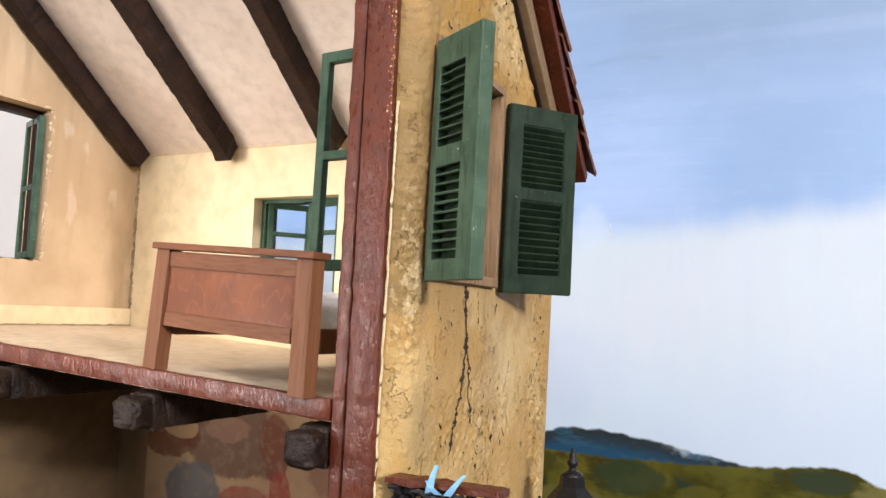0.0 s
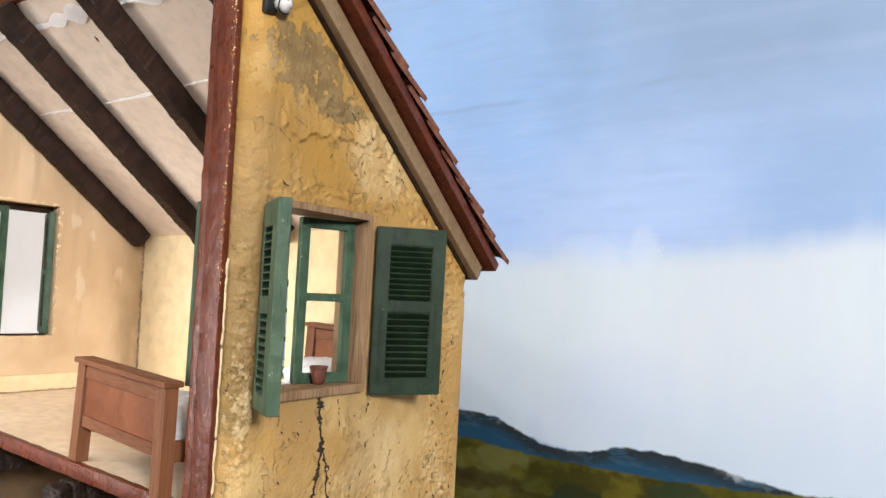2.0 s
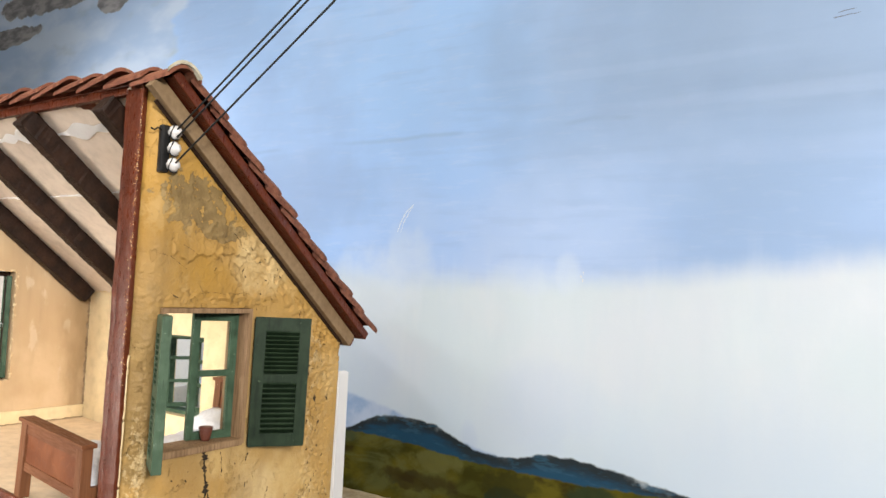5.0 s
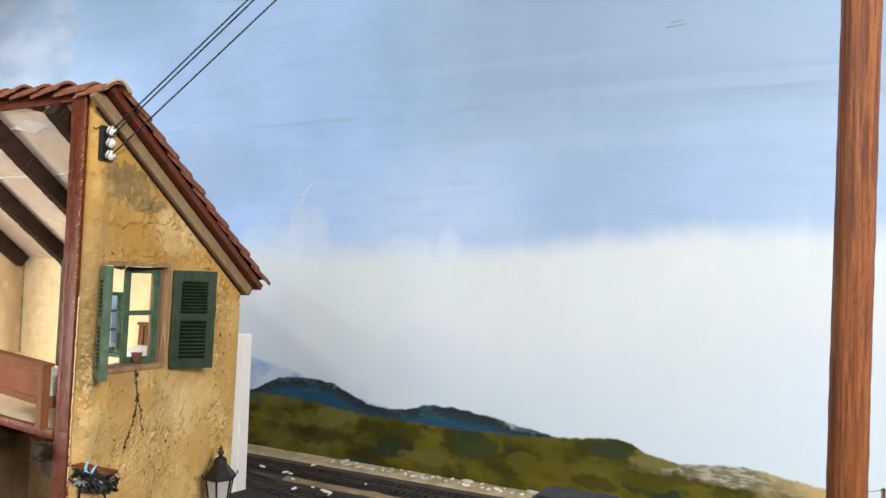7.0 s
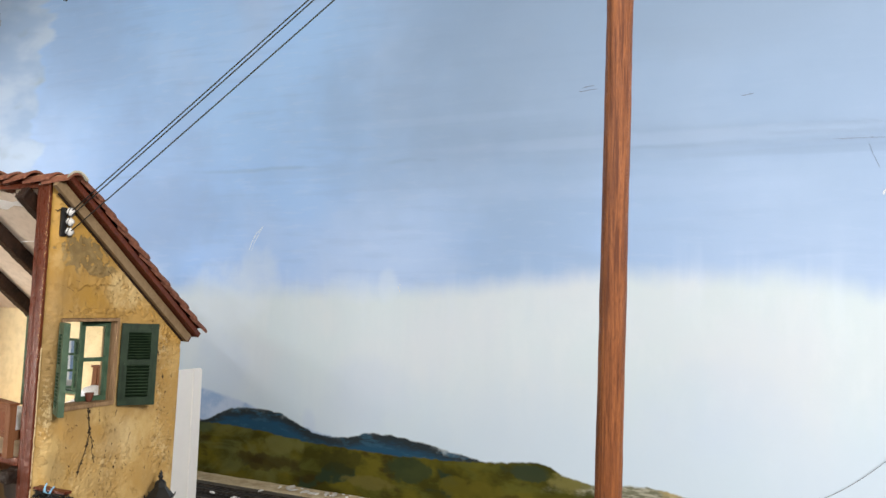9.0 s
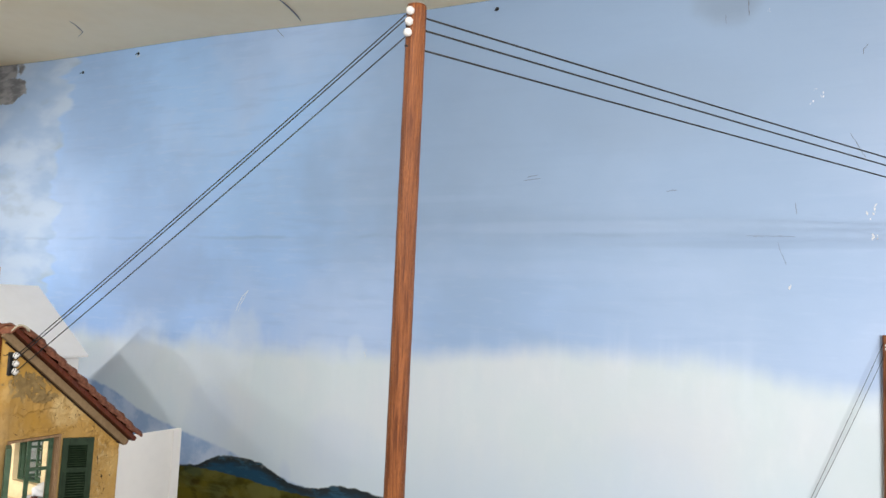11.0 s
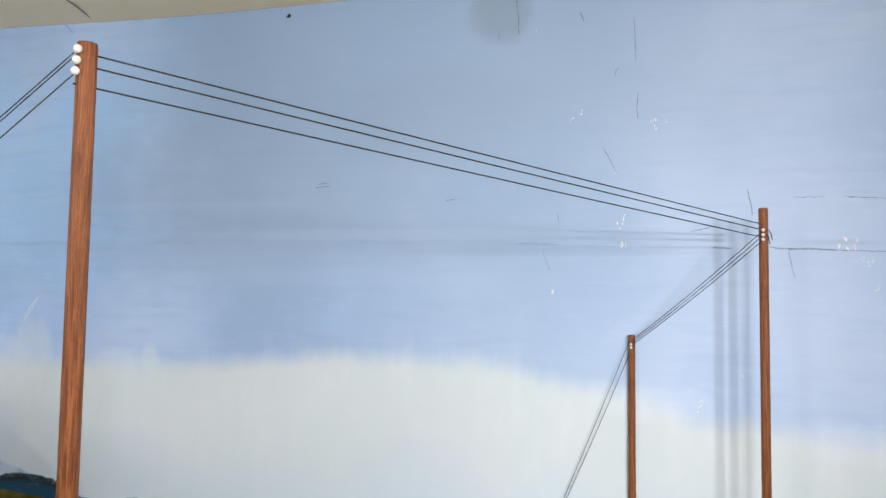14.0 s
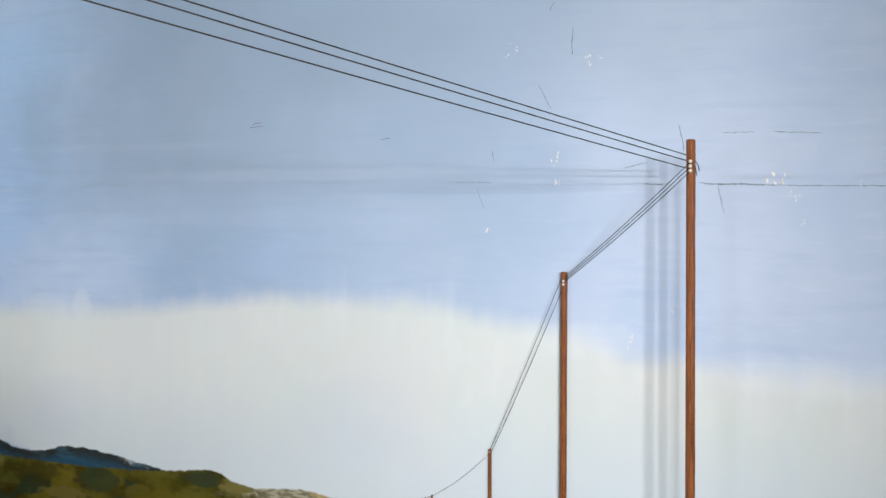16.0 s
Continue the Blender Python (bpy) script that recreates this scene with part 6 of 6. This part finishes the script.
def dark_car():
    c = thing("model_car", (0.098, 1.335, 0.0), "dark charcoal model car with a smooth flat roof", "model car")
    bm = bmesh.new()
    slab(bm, (-0.165, -0.075, 0.022), (0.165, 0.075, 0.120), 0.012)
    part("body", bm, LEADCAR, c)
    bm = bmesh.new()
    slab(bm, (-0.105, -0.068, 0.112), (0.115, 0.068, 0.194), 0.016)
    for v in bm.verts:
        k = (v.co.z - 0.112) / 0.082
        v.co.x *= 1 - 0.22 * max(0, k)
        v.co.y *= 1 - 0.12 * max(0, k)
        v.co.z += 0.004 * max(0, k) * (1 - (v.co.x / 0.1) ** 2)
    part("cabin", bm, LEADCAR, c, "smooth dark cabin roof")
    for sx in (-1, 1):
        for sy in (-1, 1):
            bm = bmesh.new()
            rod(bm, (sx * 0.105, sy * 0.058, 0.028), (sx * 0.105, sy * 0.078, 0.028), 0.028, 0.028, 20)
            part("wheel", bm, SLEEPER, c)
    return c


dark_car()

# ---- marks on the painted wall ----


def wall_hook(x, z):
    h = thing("wall_screw", (x, WALL_Y, z), "small dark screw in the painted wall", "screw", "wall screws")
    bm = lathe(bmesh.new(), [(0.0075, 0.0), (0.0075, 0.0015), (0.0045, 0.004), (0.0015, 0.0045)], 14, m=pose(0, 0, 0, 90))
    part("head", bm, IRON, h)
    bm = bmesh.new()
    tube(bm, [(0.0, -0.004, 0.0), (0.003, -0.012, -0.004), (0.000, -0.016, -0.010), (-0.004, -0.012, -0.009)], 0.0016, 6)
    part("hook", bm, IRON, h)
    return h


for x, z in ((-0.002, 2.025), (-1.90, 2.085), (-2.30, 2.035)):
    wall_hook(x, z)


def scratch(points, width, material, label):
    """A ragged mark of paint or scuffed surface on the wall."""
    bm = bmesh.new()
    pts = []
    for (x0, z0), (x1, z1) in zip(points, points[1:]):
        n = max(3, int(math.dist((x0, z0), (x1, z1)) / 0.006))
        pts += [(x0 + (x1 - x0) * i / n, z0 + (z1 - z0) * i / n) for i in range(n)]
    pts.append(points[-1])
    a, b = [], []
    for i, (x, z) in enumerate(pts):
        d = Vector((points[-1][0] - points[0][0], points[-1][1] - points[0][1])).normalized()
        w = width * (0.25 + 1.0 * abs(noise.noise((x * 120, z * 120, 4)))) * (0.3 if i in (0, len(pts) - 1) else 1)
        j = 0.0025 * noise.noise((x * 60, z * 60, 9))
        a.append(bm.verts.new((x - d.y * (w + j), WALL_Y - 0.0012, z + d.x * (w + j))))
        b.append(bm.verts.new((x + d.y * (w - j), WALL_Y - 0.0012, z - d.x * (w - j))))
    for i in range(len(pts) - 1):
        bm.faces.new((a[i], b[i], b[i + 1], a[i + 1]))
    return tagged(part("wall_mark", bm, material), label, "mark", "marks on the wall", "structure")


SEAM = plain("grey_blue_scuff", (0.19, 0.24, 0.33), (0.27, 0.34, 0.46), 60, 0.7, 0.1)
for pts, w in (([(0.852, 2.0), (0.860, 1.92), (0.861, 1.874)], 0.0025), ([(0.794, 1.890), (0.794, 1.860)], 0.002), ([(1.064, 1.935), (1.074, 1.900)], 0.003),
               ([(1.186, 1.745), (1.176, 1.732), (1.175, 1.716)], 0.003), ([(1.247, 1.665), (1.241, 1.615), (1.245, 1.575)], 0.0016), ([(1.142, 1.487), (1.182, 1.408)], 0.0016),
               ([(0.998, 1.285), (1.002, 1.250)], 0.002), ([(0.13, 1.386), (0.19, 1.392)], 0.0022), ([(0.14, 1.398), (0.18, 1.403)], 0.0022), ([(0.62, 1.332), (0.655, 1.335)], 0.0022),
               ([(1.560, 1.352), (1.572, 1.300), (1.576, 1.268)], 0.0018), ([(1.40, 1.222), (1.47, 1.238)], 0.002), ([(-1.055, 2.10), (-1.0, 2.05)], 0.002)):
    scratch(pts, w, SCUFF, "thin dark scratch on the painted wall")
for pts, w in (([(0.86, 1.187), (0.93, 1.186), (1.0, 1.184)], 0.0022), ([(1.46, 1.174), (1.52, 1.172)], 0.0022), ([(1.62, 1.176), (1.66, 1.171), (1.72, 1.172), (1.80, 1.168)], 0.0042), ([(1.79, 1.168), (1.90, 1.165), (2.04, 1.163), (2.16, 1.160)], 0.0024), ([(1.672, 1.165), (1.684, 1.110), (1.690, 1.085)], 0.0018), ([(1.68, 1.322), (1.77, 1.321)], 0.0016), ([(1.82, 1.322), (1.86, 1.318), (1.95, 1.313)], 0.0022),
                ([(1.232, 1.90), (1.238, 1.76)], 0.002), ([(0.95, 1.17), (0.975, 1.10)], 0.0018)):
    scratch(pts, w, SEAM, "faint grey-blue seam on the painted wall")
for x, z, s in ((1.197, 1.252, 6), (1.195, 1.235, 4), (1.201, 1.180, 5), (1.214, 1.180, 3), (1.292, 1.560, 5), (1.298, 1.540, 4), (1.330, 1.565, 2), (1.040, 1.585, 3), (1.07, 1.60, 4), (1.05, 1.62, 2), (0.99, 1.03, 5),
                (1.816, 1.184, 8), (1.838, 1.176, 6), (1.88, 1.130, 5), (1.862, 1.140, 3), (1.90, 1.06, 4), (2.05, 1.165, 3), (1.43, 0.69, 5), (1.43, 0.72, 4), (1.545, 0.80, 4), (-0.495, 0.738, 5), (-1.90, 2.075, 7), (0.92, 1.885, 2), (1.18, 1.405, 2)):
    for k in range(3):
        ox, oz = rng.uniform(-0.006, 0.006) * s / 3, rng.uniform(-0.008, 0.008) * s / 3
        scratch([(x + ox, z + oz), (x + ox + rng.uniform(-0.003, 0.003) * s / 3, z + oz + 0.0055 * s / 3)], 0.0014 * s / 2, CHALK, "small white chip in the painted wall")
WISP = plain("pale_brush_paint", (0.66, 0.75, 0.90), (0.74, 0.80, 0.92), 40, 0.6, 0.1)
for off, w in ((0.0, 0.0045), (0.012, 0.0026)):
    scratch([(-1.172 + off, 0.872), (-1.160 + off, 0.905), (-1.138 + off, 0.940), (-1.108, 0.966)], w, WISP, "curved pale brush stroke on the painted wall")


def ceiling_stroke(points, width):
    """A thin dark crack in the ceiling paint."""
    bm = bmesh.new()
    left, right = [], []
    for k, (x, y) in enumerate(points):
        z = 2.052 - 0.028 * (x - 0.35) + 0.006 * math.sin(x * 3.1) - 0.0035
        w = width * (0.4 if k in (0, len(points) - 1) else 1)
        left.append(bm.verts.new((x - w, y, z)))
        right.append(bm.verts.new((x + w, y, z)))
    for k in range(len(points) - 1):
        bm.faces.new((left[k], right[k], right[k + 1], left[k + 1]))
    return tagged(part("ceiling_mark", bm, SCUFF), "thin dark crack in the ceiling paint", "mark", kind="structure")


ceiling_stroke(((-0.793, 1.694), (-0.800, 1.735), (-0.814, 1.786), (-0.835, 1.850), (-0.863, 1.916)), 0.004)
ceiling_stroke(((-1.90, 1.60), (-1.93, 1.66), (-1.97, 1.72), (-2.06, 1.76)), 0.003)
